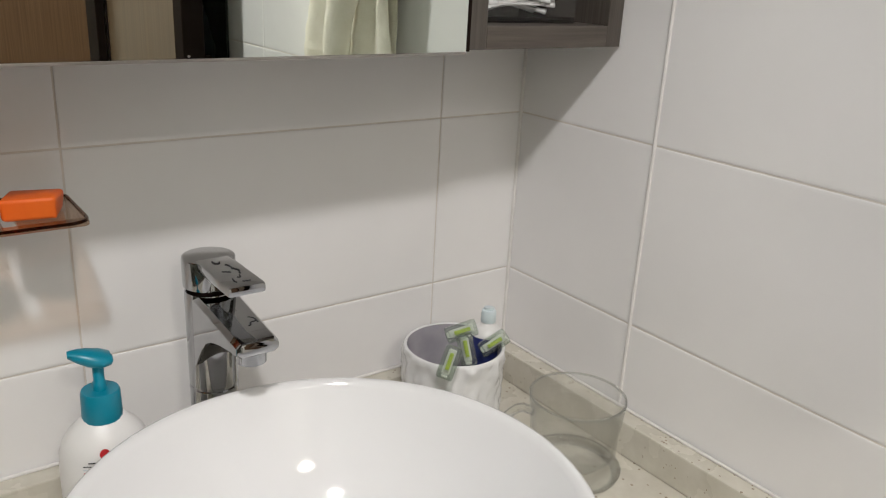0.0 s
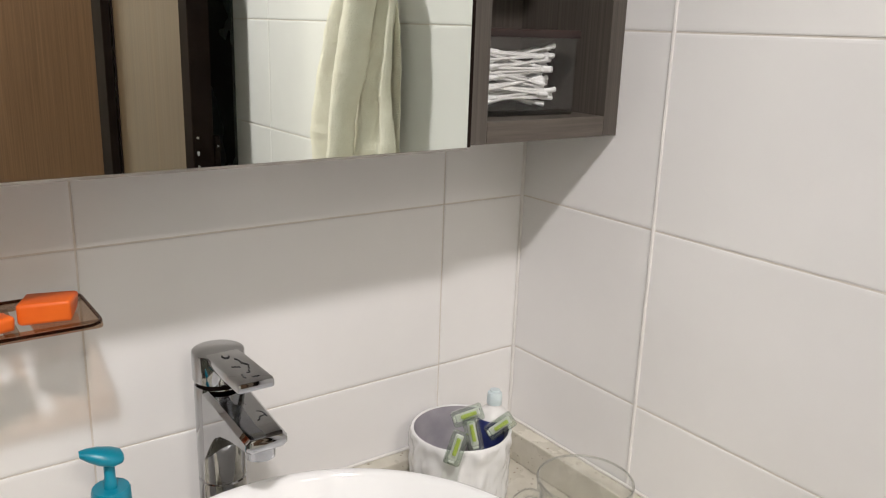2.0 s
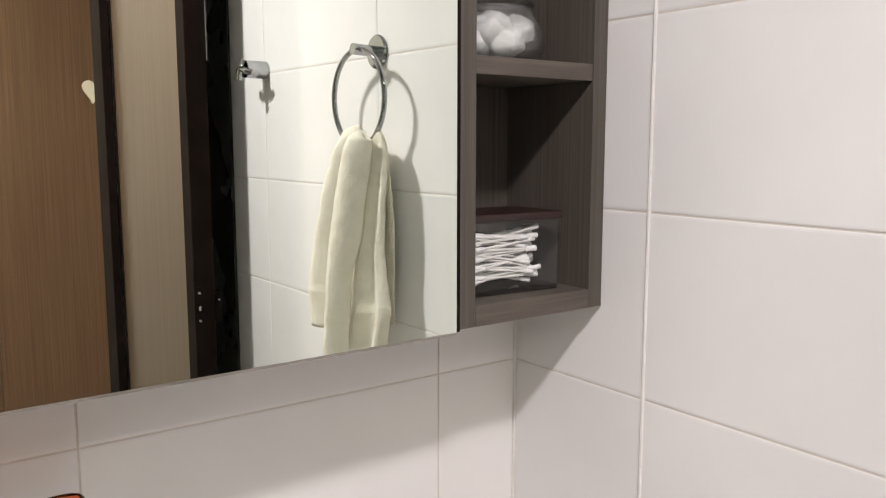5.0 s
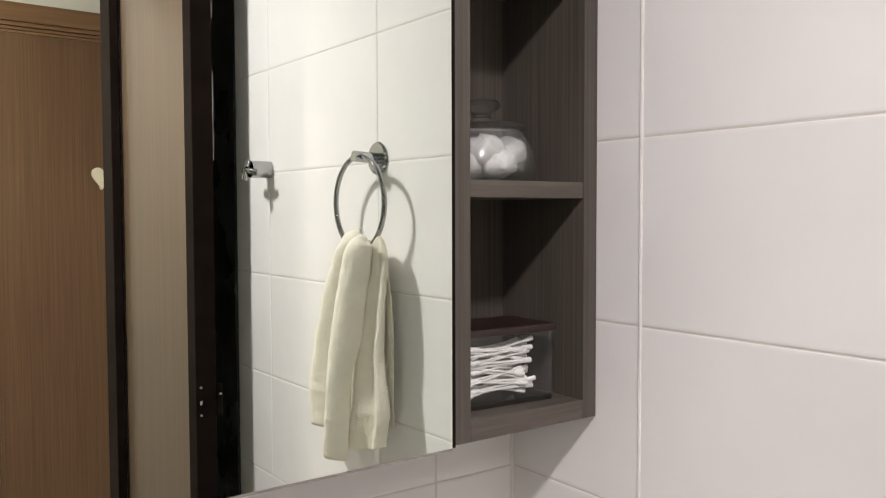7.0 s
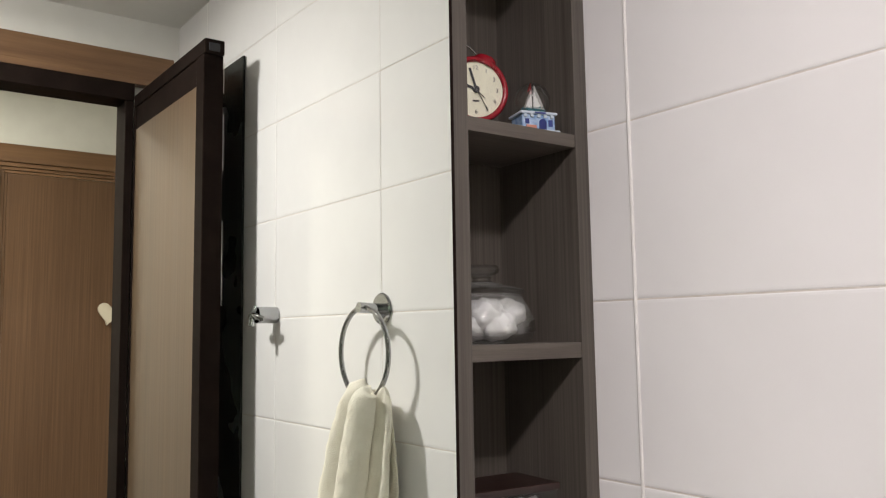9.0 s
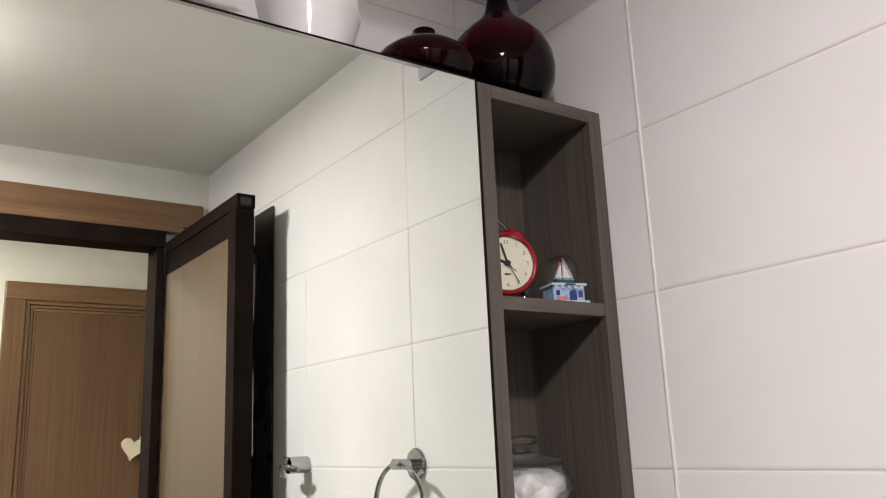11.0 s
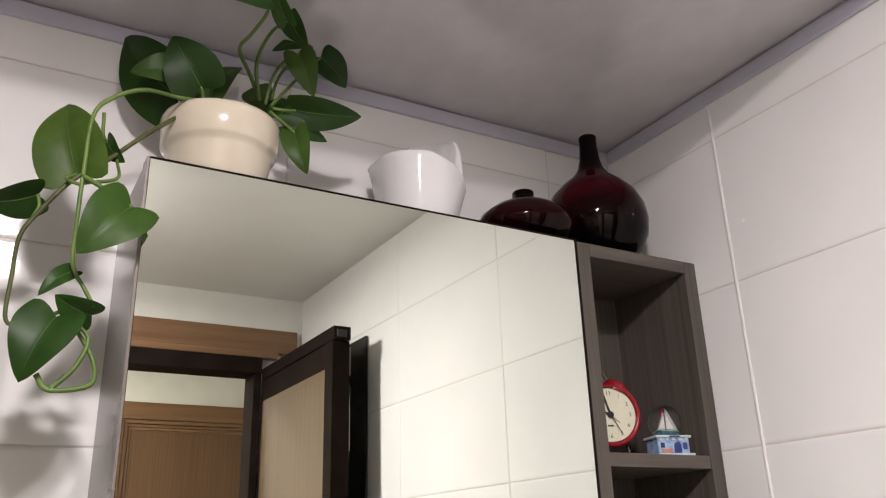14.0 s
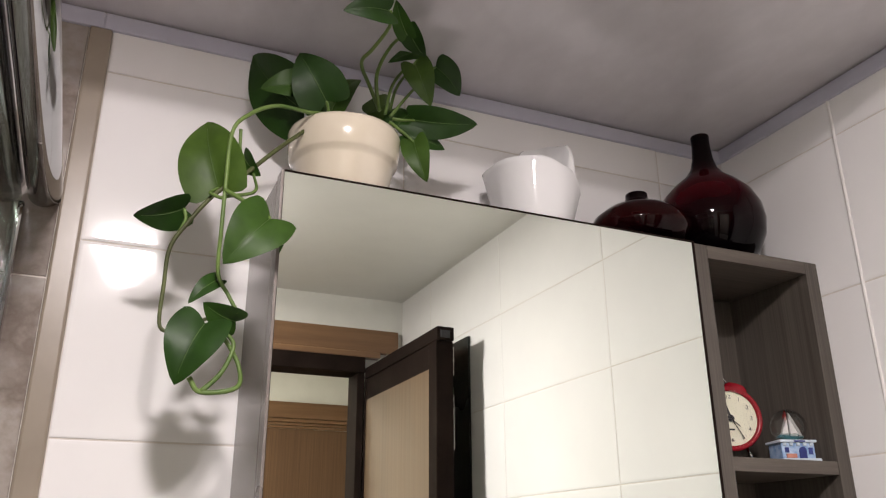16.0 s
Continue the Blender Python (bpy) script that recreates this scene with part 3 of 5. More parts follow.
secs = [(-0.008, 0.2160, 0.140, 0.0205), (-0.018, 0.2158, 0.154, 0.0203), (-0.028, 0.2150, 0.168, 0.0200), (-0.038, 0.2142, 0.1775, 0.0198), (-0.050, 0.2130, 0.1840, 0.0196), (-0.068, 0.2112, 0.1890, 0.0193), (-0.088, 0.2092, 0.1925, 0.0190), (-0.1035, 0.2076, 0.1940, 0.0187), (-0.1065, 0.2064, 0.1950, 0.0178), (-0.1080, 0.2040, 0.1970, 0.0162)]
rings = []
for y, zt, zb, w in secs:
    rings.append([bm.verts.new(p) for p in ((-w, y, zb + 0.003), (-w, y, zt - 0.004), (-w + 0.004, y, zt), (w - 0.004, y, zt), (w, y, zt - 0.004), (w, y, zb + 0.003), (w - 0.004, y, zb), (-w + 0.004, y, zb))])
for a, b in zip(rings, rings[1:]):
    for i in range(8):
        bm.faces.new((a[i], a[(i + 1) % 8], b[(i + 1) % 8], b[i]))
bm.faces.new(rings[0])
bm.faces.new(rings[-1])
spout = part("spout", bm, M_CHROME, tap, "flat chrome spout", True, 35)
part("aerator", turned([(0, 0.1815), (0.0105, 0.1815), (0.0128, 0.1830), (0.0132, 0.1945), (0, 0.1945)], 32, centre=(0, -0.0905)), M_CHROME, tap, "round aerator", True, 40)
part("cap", turned([(0, 0.2210), (0.0235, 0.2210), (0.0238, 0.2230), (0.0238, 0.2465), (0.0235, 0.2476), (0.0229, 0.2481), (0, 0.2483)], 40), M_CHROME, tap, "", True, 40)
lever = box(-0.0165, -0.088, -0.0045, 0.0165, -0.008, 0.0045, 0.003)
bmesh.ops.transform(lever, matrix=Matrix.Translation((0, 0, 0.2440)) @ Matrix.Rotation(radians(-1), 4, "X"), verts=lever.verts)
lev = part("lever", lever, M_CHROME, tap, "flat chrome lever with water drops", True, 40)
random.seed(5)


def water_trace(x, y, length, z_at, parent, matrix):
    """A thin winding edge of a water film on flat chrome, its dark reflection drawn in black."""
    pts, way = [], random.uniform(0, 6.28)
    for k in range(6):
        pts.append((x, y, z_at(y)))
        x, y, way = x + length * math.cos(way) * 0.6, y + length * math.sin(way), way + random.uniform(-0.9, 0.9)
        x = max(-0.0125, min(0.0125, x))
    bm = tube(smooth_line(pts, 3), random.uniform(0.0005, 0.0008), 6)
    part("water_trace", bm, matrix, parent, "water film edge, its dark reflection drawn in black", True)


# ink-black traces: the dark reflections in the water are put into the colour
for x, y in ((-0.004, -0.020), (0.003, -0.032), (-0.006, -0.048), (0.006, -0.058), (0.0, -0.066), (-0.005, -0.077), (0.007, -0.078)):
    water_trace(x, y, random.uniform(0.0018, 0.0036), lambda q: 0.2486 - q * 0.0175, lev, M_INK)
for x, y in ((0.004, -0.052), (0.008, -0.066), (0.003, -0.080)):
    water_trace(x, y, random.uniform(0.0024, 0.0040), lambda q: 0.2169 + q * 0.088, spout, M_INK)

# ---- pump bottle ----
bottle = thing("pump_bottle", (-0.530, -0.104, COUNTER), "white hand soap bottle with teal pump", "soap bottle", turn=-8)
SHAPE = [(0, 0.0), (0.027, 0.0), (0.031, 0.003), (0.0350, 0.02), (0.0370, 0.06), (0.0370, 0.095), (0.0356, 0.113), (0.0325, 0.122), (0.0275, 0.130), (0.0190, 0.138), (0.0150, 0.141), (0, 0.141)]
bm = turned(SHAPE, 40)
bmesh.ops.scale(bm, vec=(1.0, 0.8, 1.0), verts=bm.verts)
body = part("body", bm, M_WHITE, bottle, "white plastic body", True)
part("collar", turned([(0, 0.139), (0.0155, 0.139), (0.0158, 0.141), (0.0153, 0.1625), (0.0143, 0.1645), (0, 0.1645)], 36, wobble=lambda a, z: 1 + 0.012 * math.cos(18 * a)), M_TEAL, bottle, "ribbed teal collar", True, 40)
part("stem", turned([(0.0055, 0.1646), (0.0055, 0.171), (0.0044, 0.172), (0.0044, 0.187), (0, 0.187)], 20), M_TEAL, bottle, "", True, 50)
bm = bmesh.new()
secs = [(0.0118, 0.0045, 0.188, 0.192), (0.0098, 0.0095, 0.186, 0.1960), (0.0025, 0.0122, 0.1845, 0.1990), (-0.0075, 0.0105, 0.187, 0.2015), (-0.0155, 0.0072, 0.1915, 0.2022), (-0.0215, 0.0036, 0.1960, 0.2018)]
rings = []
for x, w, zb, zt in secs:
    rings.append([bm.verts.new((x, w * math.cos(2 * math.pi * k / 14), (zb + zt) / 2 + (zt - zb) / 2 * math.sin(2 * math.pi * k / 14))) for k in range(14)])
for a, b in zip(rings, rings[1:]):
    for i in range(14):
        bm.faces.new((a[i], a[(i + 1) % 14], b[(i + 1) % 14], b[i]))
bm.faces.new(rings[0])
bm.faces.new(rings[-1])
part("pump_head", bm, M_TEAL, bottle, "teal pump head", True, 60)


def wrap(x0, z0, x1, z1, out=0.0005, n=8, m=3):
    """A label patch on the oval bottle's front, following its shoulder."""
    bm = bmesh.new()
    rows = []
    for j in range(m + 1):
        z = z0 + (z1 - z0) * j / m
        for (ra, za), (rb, zb) in zip(SHAPE[1:], SHAPE[2:]):
            if za <= z < zb:
                radius = ra + (rb - ra) * (z - za) / (zb - za)
                break
        row = []
        for k in range(n + 1):
            x = x0 + (x1 - x0) * k / n
            row.append(bm.verts.new((x, -0.8 * math.sqrt(max(0.0, radius * radius - x * x)) - out, z)))
        rows.append(row)
    for low, top in zip(rows, rows[1:]):
        for k in range(n):
            bm.faces.new((low[k], low[k + 1], top[k + 1], top[k]))
    return bm


for z0, z1, x0, x1, mat in ((0.1125, 0.1135, -0.016, 0.012, M_INK), (0.1095, 0.1103, -0.020, 0.014, M_INK), (0.1065, 0.1072, -0.020, 0.010, M_PRINT), (0.0985, 0.1045, -0.020, 0.014, M_RED), (0.0955, 0.0965, -0.020, 0.012, M_INK), (0.0925, 0.0935, -0.020, 0.014, M_INK), (0.045, 0.088, -0.022, 0.016, M_PRINT)):
    part("print", wrap(x0, z0, x1, z1), mat, body, "printed bar")
bm = turned([(0, 0.0), (0.004, 0.0), (0.004, 0.0006), (0, 0.0006)], 18)
badge = part("badge", bm, M_RED, body, "round red badge")
badge.matrix_basis = pose(-0.003, -0.0270, 0.1195, 72, 0, 0)

# ---- soap dish on the wall ----
dish = thing("soap_dish", (0, 0, 0), "smoky amber plastic soap dish on the wall", "soap dish")
X0, X1, Y0, Y1, ZD = -0.66, -0.524, -0.104, -0.014, 1.188
bm = bmesh.new()
bm = slab_outline(rounded(X0, Y0, X1, -0.090, 0.006), ZD + 0.0010, ZD + 0.0035)
slab_outline([(X0, -0.03), (X1, -0.03), (X1, Y1), (X0, Y1)], ZD + 0.0010, ZD + 0.0035, bm=bm)
for a, b in ((X0, -0.622), (-0.612, -0.602), (-0.592, -0.582), (-0.572, X1)):
    slab_outline([(a, -0.0899), (b, -0.0899), (b, -0.0301), (a, -0.0301)], ZD + 0.0010, ZD + 0.0035, bm=bm)
part("tray", bm, M_AMBER, dish, "slotted amber tray")
rim = [(x, y, ZD + 0.004) for x, y in rounded(X0, Y0, X1, Y1, 0.014)]
part("rim", tube(rim, 0.0014, 8, closed=True), M_AMBER_EDGE, dish, "dark amber rim", True)
part("bracket", tube(smooth_line([(-0.606, -0.003, 1.165), (-0.606, -0.018, 1.172), (-0.606, -0.02, 1.21), (-0.606, -0.014, 1.232), (-0.606, -0.002, 1.236)], 5), 0.005, 10), M_AMBER, dish, "amber wall bracket", True, 60)
part("bracket", box(-0.615, -0.03, 1.168, -0.597, -0.001, 1.187, 0.003), M_INK, dish, "dark wall clip")
bm = box(-0.0190, -0.016, 0, 0.0190, 0.016, 0.0165, 0.0032, 3)
for v in bm.verts:
    v.co += noise.noise_vector(v.co * 45) * 0.0026
soap = tagged(part("soap_bar", bm, M_SOAP, None, "", True), "worn bright orange soap bar on the dish", "soap")
soap.matrix_basis = pose(-0.557, -0.066, ZD + 0.0035, 0, 0, -20)
bm = box(-0.02, -0.012, 0, 0.016, 0.012, 0.011, 0.004, 3)
for v in bm.verts:
    v.co += noise.noise_vector(v.co * 60) * 0.0036
soap2 = tagged(part("soap_bar", bm, M_SOAP, None, "", True), "small orange soap remnant on the dish", "soap")
soap2.matrix_basis = pose(-0.602, -0.082, ZD + 0.0035, 0, 0, 14)

# ---- toothbrush cup ----
cup = thing("toothbrush_cup", (-0.147, -0.083, COUNTER), "white ceramic cup with crumpled relief on the countertop", "cup")


def crumple(a, z):
    q = Vector((5.0 * math.cos(a), 5.0 * math.sin(a), z * 34))
    return 1 + 0.17 * abs(noise.noise(q * 0.8)) + 0.06 * abs(noise.noise(q * 2.1 + Vector((3, 7, 1)))) - 0.03


prof = [(0, 0.0), (0.048, 0.0), (0.0515, 0.003)] + [(0.0535 + 0.0035 * k / 24, 0.006 + 0.090 * k / 24) for k in range(25)] + [(0.0575, 0.100), (0.056, 0.102), (0.0538, 0.1008)]
bm = turned(prof, 96, wobble=lambda a, z: crumple(a, z) if z < 0.0965 else 1 + 0.014 * noise.noise(Vector((3 * math.cos(a), 3 * math.sin(a), 2))))
part("body", bm, M_PORCELAIN, cup, "crumpled white outside", True)
part("lining", turned([(0.0542, 0.1005), (0.0525, 0.09), (0.049, 0.012), (0.045, 0.006), (0, 0.005)], 64), M_LINING, cup, "glossy grey-lilac inside", True)
tube_ = thing("toothpaste_tube", (-0.107, -0.089, COUNTER + 0.007), "upended navy and white toothpaste tube in the cup", "toothpaste")
tube_.rotation_euler = (radians(-2), radians(5), 0.3)
part("body", turned([(0, 0), (0.017, 0.001), (0.0175, 0.06), (0.0185, 0.09), (0.0185, 0.095)], 30), M_NAVY, tube_, "navy printed tube", True)
part("shoulder", turned([(0.0185, 0.0952), (0.018, 0.099), (0.0125, 0.106), (0.0075, 0.109), (0.0075, 0.1105)], 30), M_WHITE, tube_, "white shoulder", True)
part("cap", turned([(0.0, 0.1107), (0.0082, 0.1107), (0.0090, 0.112), (0.0086, 0.124), (0.0078, 0.1255), (0.0062, 0.1258), (0.006, 0.1285), (0, 0.1288)], 30, wobble=lambda a, z: 1 + 0.015 * math.cos(16 * a)), M_ICE, tube_, "pale blue-white ribbed cap", True, 50)


def capped_brush(place, across, up):
    """A brush head in its cap; across and up: its lean in the plane that faces the room."""
    axis = (Vector((0.8, -0.6, 0)) * across + Vector((0.2, 0.26, 0.94)) * up).normalized()
    face = Vector((-0.55, -0.73, 0.40))
    face = (face - axis * face.dot(axis)).normalized()
    side = axis.cross(-face).normalized()
    brush = thing("toothbrush", place, "toothbrush with lime bristles under frosted cap", "toothbrush", "toothbrushes in the cup")
    brush.matrix_basis = Matrix.Translation(place) @ Matrix((-side, -face, axis)).transposed().to_4x4() @ Matrix.Scale(0.86, 4)
    part("handle", box(-0.004, -0.0035, -0.0195, 0.004, 0.0035, -0.0165, 0.0015), M_WHITE, brush)
    part("head", box(-0.005, -0.0025, -0.0160, 0.005, 0.0025, 0.016, 0.002), M_WHITE, brush)
    part("bristles", box(-0.0024, -0.0105, -0.009, 0.0024, -0.003, 0.012, 0.001), M_LIME, brush, "lime green bristles")
    part("cap", box(-0.0105, -0.0130, -0.0205, 0.0105, 0.006, 0.0205, 0.004, 3), M_CLEAR, brush, "frosted clear plastic travel cap")
    return brush


capped_brush((-0.158, -0.118, COUNTER + 0.112), -0.25, 1.0)
capped_brush((-0.193, -0.134, COUNTER + 0.113), 0.3, 1.0)
capped_brush((-0.156, -0.105, COUNTER + 0.128), 0.9, 0.35)
capped_brush((-0.112, -0.110, COUNTER + 0.105), 0.7, 0.5)

# ---- glass mug ----
mug = thing("glass_mug", (-0.092, -0.226, COUNTER), "empty clear glass mug with thick foot", "mug")
prof = [(0, 0.0), (0.046, 0.0), (0.0525, 0.003), (0.0535, 0.007), (0.050, 0.0105), (0.0455, 0.013), (0.0455, 0.018), (0.0465, 0.05), (0.0505, 0.0865), (0.0500, 0.0885), (0.0486, 0.0875), (0.0445, 0.05), (0.0430, 0.024), (0.036, 0.0165), (0, 0.0145)]
part("body", turned(prof, 64), M_MUG, mug, "", True)
part("rim", tube([(0.0496 * math.cos(2 * math.pi * k / 64), 0.0496 * math.sin(2 * math.pi * k / 64), 0.0884) for k in range(64)], 0.0013, 8, closed=True), M_VESSEL, mug, "rounded glass rim", True)
part("foot", turned([(0.044, 0.0004), (0.0526, 0.003), (0.0537, 0.0072), (0.0502, 0.0107), (0.0462, 0.0125), (0.0440, 0.0115)], 64), M_JAR, mug, "thick glass foot ring", True)
loop = smooth_line([(0.0465, 0, 0.072), (0.062, 0, 0.076), (0.076, 0, 0.064), (0.077, 0, 0.044), (0.066, 0, 0.028), (0.0455, 0, 0.026)], 6)
hd = part("handle", tube(loop, 0.0048, 12), M_VESSEL, mug, "clear glass handle", True, 60)
hd.rotation_euler = (0, 0, radians(152))

# ---- mirror cabinet ----
Z0, Z1, YF, XN, XL = 1.3185, 2.0735, -0.1445, -0.2005, -0.702
cab = thing("mirror_cabinet", (0, 0, 0), "wall cabinet with large mirror door and taupe sides", "cabinet")
bm = box(XL, YF + 0.018, Z0 + 0.004, XL + 0.016, -0.001, Z1 - 0.0005, 0.001)
part("side", bm, M_SIDE, cab, "taupe glossy side panel")
part("side", box(XN - 0.017, YF + 0.018, Z0 + 0.004, XN - 0.0005, -0.001, Z1 - 0.0005, 0.001), M_LAMINATE, cab)
part("bottom", box(XL + 0.0165, YF + 0.018, Z0 + 0.004, XN - 0.0175, -0.001, Z0 + 0.02, 0.001), M_SIDE, cab)
part("top", box(XL + 0.0165, YF + 0.018, Z1 - 0.016, XN - 0.0175, -0.001, Z1 - 0.0005, 0.001), M_LAMINATE_H, cab)
part("back", box(XL + 0.0165, -0.008, Z0 + 0.0205, XN - 0.0175, -0.0015, Z1 - 0.0165), M_LAMINATE, cab)
door = part("door", box(-0.4995, 0.0005, Z0, -0.001, 0.0145, Z1, 0.001), M_DARK, cab, "dark-edged door behind the mirror")
door.matrix_basis = pose(XN, -0.1425, 0, 0, 0, MIRROR_TURN)
part("mirror", box(-0.4992, -0.0045, Z0 - 0.001, -0.0045, 0.0, Z1 - 0.001), M_MIRROR, door, "clear silvered mirror glass")
bm = box(-0.5025, -0.0055, Z0 - 0.001, -0.4997, 0.013, Z1 + 0.0005, 0.0006)
part("edge_trim", bm, M_SIDE, door, "thin taupe edge")
bm = box(-0.4992, -0.0050, Z0 - 0.0035, -0.0045, 0.013, Z0 - 0.0012, 0.0005)
part("edge_trim", bm, M_STEEL, door, "thin steel edge")

part("edge_trim", box(-0.0043, -0.0050, Z0 - 0.001, -0.0007, 0.0003, Z1, 0.0004), M_DARK, door, "dark vertical edge")
part("edge_trim", box(-0.4995, -0.0052, Z1 - 0.0009, -0.0007, 0.0003, Z1 + 0.0012, 0.0004), M_DARK, door, "dark top edge")

niche = thing("open_shelf_unit", (0, 0, 0), "narrow open shelf unit in grey brown laminate", "shelf unit")
TB = 0.0205
part("side", box(XN, YF, Z0, XN + TB, -0.001, Z1, 0.0007), M_LAMINATE, niche)
part("side", box(-0.0215, YF, Z0, -0.001, -0.001, Z1, 0.0007), M_LAMINATE, niche)
part("top", box(XN + TB + 0.0003, YF, Z1 - 0.0165, -0.0218, -0.001, Z1, 0.0007), M_LAMINATE_H, niche)
part("bottom", box(XN + TB + 0.0003, YF, Z0, -0.0218, -0.001, Z0 + 0.021, 0.0007), M_LAMINATE_H, niche)
part("shelf", box(XN + TB + 0.0003, YF + 0.001, 1.564, -0.0218, -0.0065, 1.5815, 0.0007), M_LAMINATE_H, niche)
part("shelf", box(XN + TB + 0.0003, YF + 0.001, 1.8075, -0.0218, -0.0065, 1.823, 0.0007), M_LAMINATE_H, niche)
part("back", box(XN + TB + 0.0003, -0.006, Z0 + 0.0215, -0.0218, -0.001, Z1 - 0.017), M_LAMINATE, niche)
part("edge_strip", box(-0.0009, YF + 0.002, Z0 + 0.002, 0.0, -0.001, Z1 - 0.002), M_SEAL, niche, "white sealant line")

# ---- cotton swab box ----
swabs = thing("cotton_swab_box", (-0.103, -0.078, Z0 + 0.021), "clear box of cotton swabs with dark wooden lid", "box", turn=-4)
W, D, HB = 0.061, 0.038, 0.077
part("base", box(-W, -D, 0.0, W, D, 0.006, 0.002), M_VESSEL, swabs, "clear acrylic base")
for a in ((-W, -D, 0.0062, W, -D + 0.0025, HB), (-W, D - 0.0025, 0.0062, W, D, HB), (-W, -D + 0.003, 0.0062, -W + 0.0025, D - 0.003, HB), (W - 0.0025, -D + 0.003, 0.0062, W, D - 0.003, HB)):
    part("pane", box(*a), M_GLASS, swabs, "clear acrylic side").visible_shadow = False
part("lid", box(-W - 0.003, -D - 0.003, HB + 0.0005, W + 0.003, D + 0.003, HB + 0.009, 0.002), M_LID, swabs, "dark polished wooden lid")
random.seed(11)
shaft, tips = bmesh.new(), bmesh.new()
for row in range(21):
    for col in range(3):
        z, y = 0.012 + row * 0.0027 + random.uniform(-0.001, 0.001), -D + 0.0065 + col * 0.009 + random.uniform(-0.002, 0.002)
        dx, dz, dy = random.uniform(-0.009, 0.009), random.uniform(-0.008, 0.008), random.uniform(-0.004, 0.004)
        z = min(max(z, 0.018), 0.062)
        a, b = Vector((-0.052 + dx, y - dy, z - dz)), Vector((0.028 + dx, y + dy, z + dz))
        tube([a, b], 0.0013, 6, shaft)
        for p, q in ((a, b), (b, a)):
            w = (q - p).normalized()
            tube([p - w * 0.001, p + w * 0.002, p + w * 0.008, p + w * 0.011], 0.0030, 7, tips, taper=0.7)
bulk = part("swab_shafts", shaft, M_WHITE, swabs, "white plastic swab shafts")
bulk["kind"] = "stuff"
bulk = part("swab_tips", tips, M_COTTON, swabs, "white cotton tips", True)
bulk["kind"] = "stuff"

# ---- jar of cotton pads ----
jar = thing("glass_jar", (-0.113, -0.078, 1.5815), "round glass jar of cotton balls with lid", "jar")
prof = [(0, 0.0), (0.046, 0.0), (0.056, 0.004), (0.0605, 0.014), (0.059, 0.028), (0.052, 0.043), (0.047, 0.050), (0.046, 0.055), (0.0435, 0.055), (0.0445, 0.049), (0.0495, 0.041), (0.0565, 0.028), (0.058, 0.014), (0.054, 0.0065), (0.044, 0.004), (0, 0.0035)]
jb = part("body", turned(prof, 56), M_JAR, jar, "clear glass body", True)
lid = part("lid", turned([(0, 0.056), (0.047, 0.056), (0.049, 0.0585), (0.047, 0.0615), (0.03, 0.066), (0.014, 0.0695), (0.009, 0.073), (0.013, 0.077), (0.0195, 0.081), (0.021, 0.085), (0.018, 0.089), (0, 0.091)], 48), M_VESSEL, jar, "clear glass lid with knob", True)
random.seed(3)
for k in range(9):
    a, r = 2.4 * k, (0.010 + 0.024 * ((k * 0.37) % 1))
    bm = bmesh.new()
    bmesh.ops.create_icosphere(bm, subdivisions=3, radius=0.0200)
    for v in bm.verts:
        v.co += v.co.normalized() * 0.006 * noise.noise(v.co * 90 + Vector((k * 3, 0, 0)))
        v.co.z *= 0.82
    ball = part("cotton_ball", bm, M_COTTON, jar, "", True)
    ball.location = (r * math.cos(a), r * math.sin(a), 0.0205 + 0.014 * (k // 5))

# ---- alarm clock ----
R = 0.0378
clock = thing("alarm_clock", (-0.114, -0.068, 1.823), "small round red alarm clock with cream dial", "clock", turn=-20)
CZ = 0.0540


def disc_y(r0, y0, r1, y1, steps=48, inner=0.0):
    bm = turned([(inner, y0), (r0, y0), (r1, y1), (inner, y1)] if inner else [(0, y0), (r0, y0), (r1, y1), (0, y1)], steps)
    bmesh.ops.rotate(bm, matrix=Matrix.Rotation(radians(90), 3, "X"), verts=bm.verts)
    bmesh.ops.translate(bm, vec=(0, 0, CZ), verts=bm.verts)
    return bm


case = part("case", disc_y(R, 0.013, R * 0.9, -0.022), M_CLOCK, clock, "red lacquered case", True, 40)
ring_ = [(R * 0.965 * math.cos(2 * math.pi * k / 48), -0.0155, CZ + R * 0.965 * math.sin(2 * math.pi * k / 48)) for k in range(48)]
part("bezel", tube(ring_, 0.0034, 10, closed=True), M_CLOCK, clock, "red bezel", True)
dial = part("dial", disc_y(R * 0.9, 0.0145, R * 0.9, 0.0132), M_FACE, clock, "cream dial")
YD = -0.0149


def numeral(text, x, z, size):
    cu = bpy.data.curves.new("numeral", "FONT")
    cu.body, cu.size, cu.align_x, cu.align_y, cu.extrude = text, size, "CENTER", "CENTER", 0.0001
    tmp = bpy.data.objects.new("numeral", cu)
    scene.collection.objects.link(tmp)
    bpy.context.view_layer.update()
    me = bpy.data.meshes.new_from_object(tmp.evaluated_get(bpy.context.evaluated_depsgraph_get()))
    bpy.data.objects.remove(tmp)
    me.materials.clear()
    me.materials.append(M_INK)
    ob = new("numeral", me)
    ob.parent = dial
    ob.matrix_basis = pose(x, YD, z, 90, 0, 0)
    return ob


for n in range(1, 13):
    a = radians(90 - 30 * n)
    numeral(str(n), R * 0.70 * math.cos(a), CZ + R * 0.70 * math.sin(a), 0.0070)
part("print", box(-0.004, YD, CZ - 0.0145, 0.004, YD + 0.0003, CZ - 0.0125), M_INK, dial)


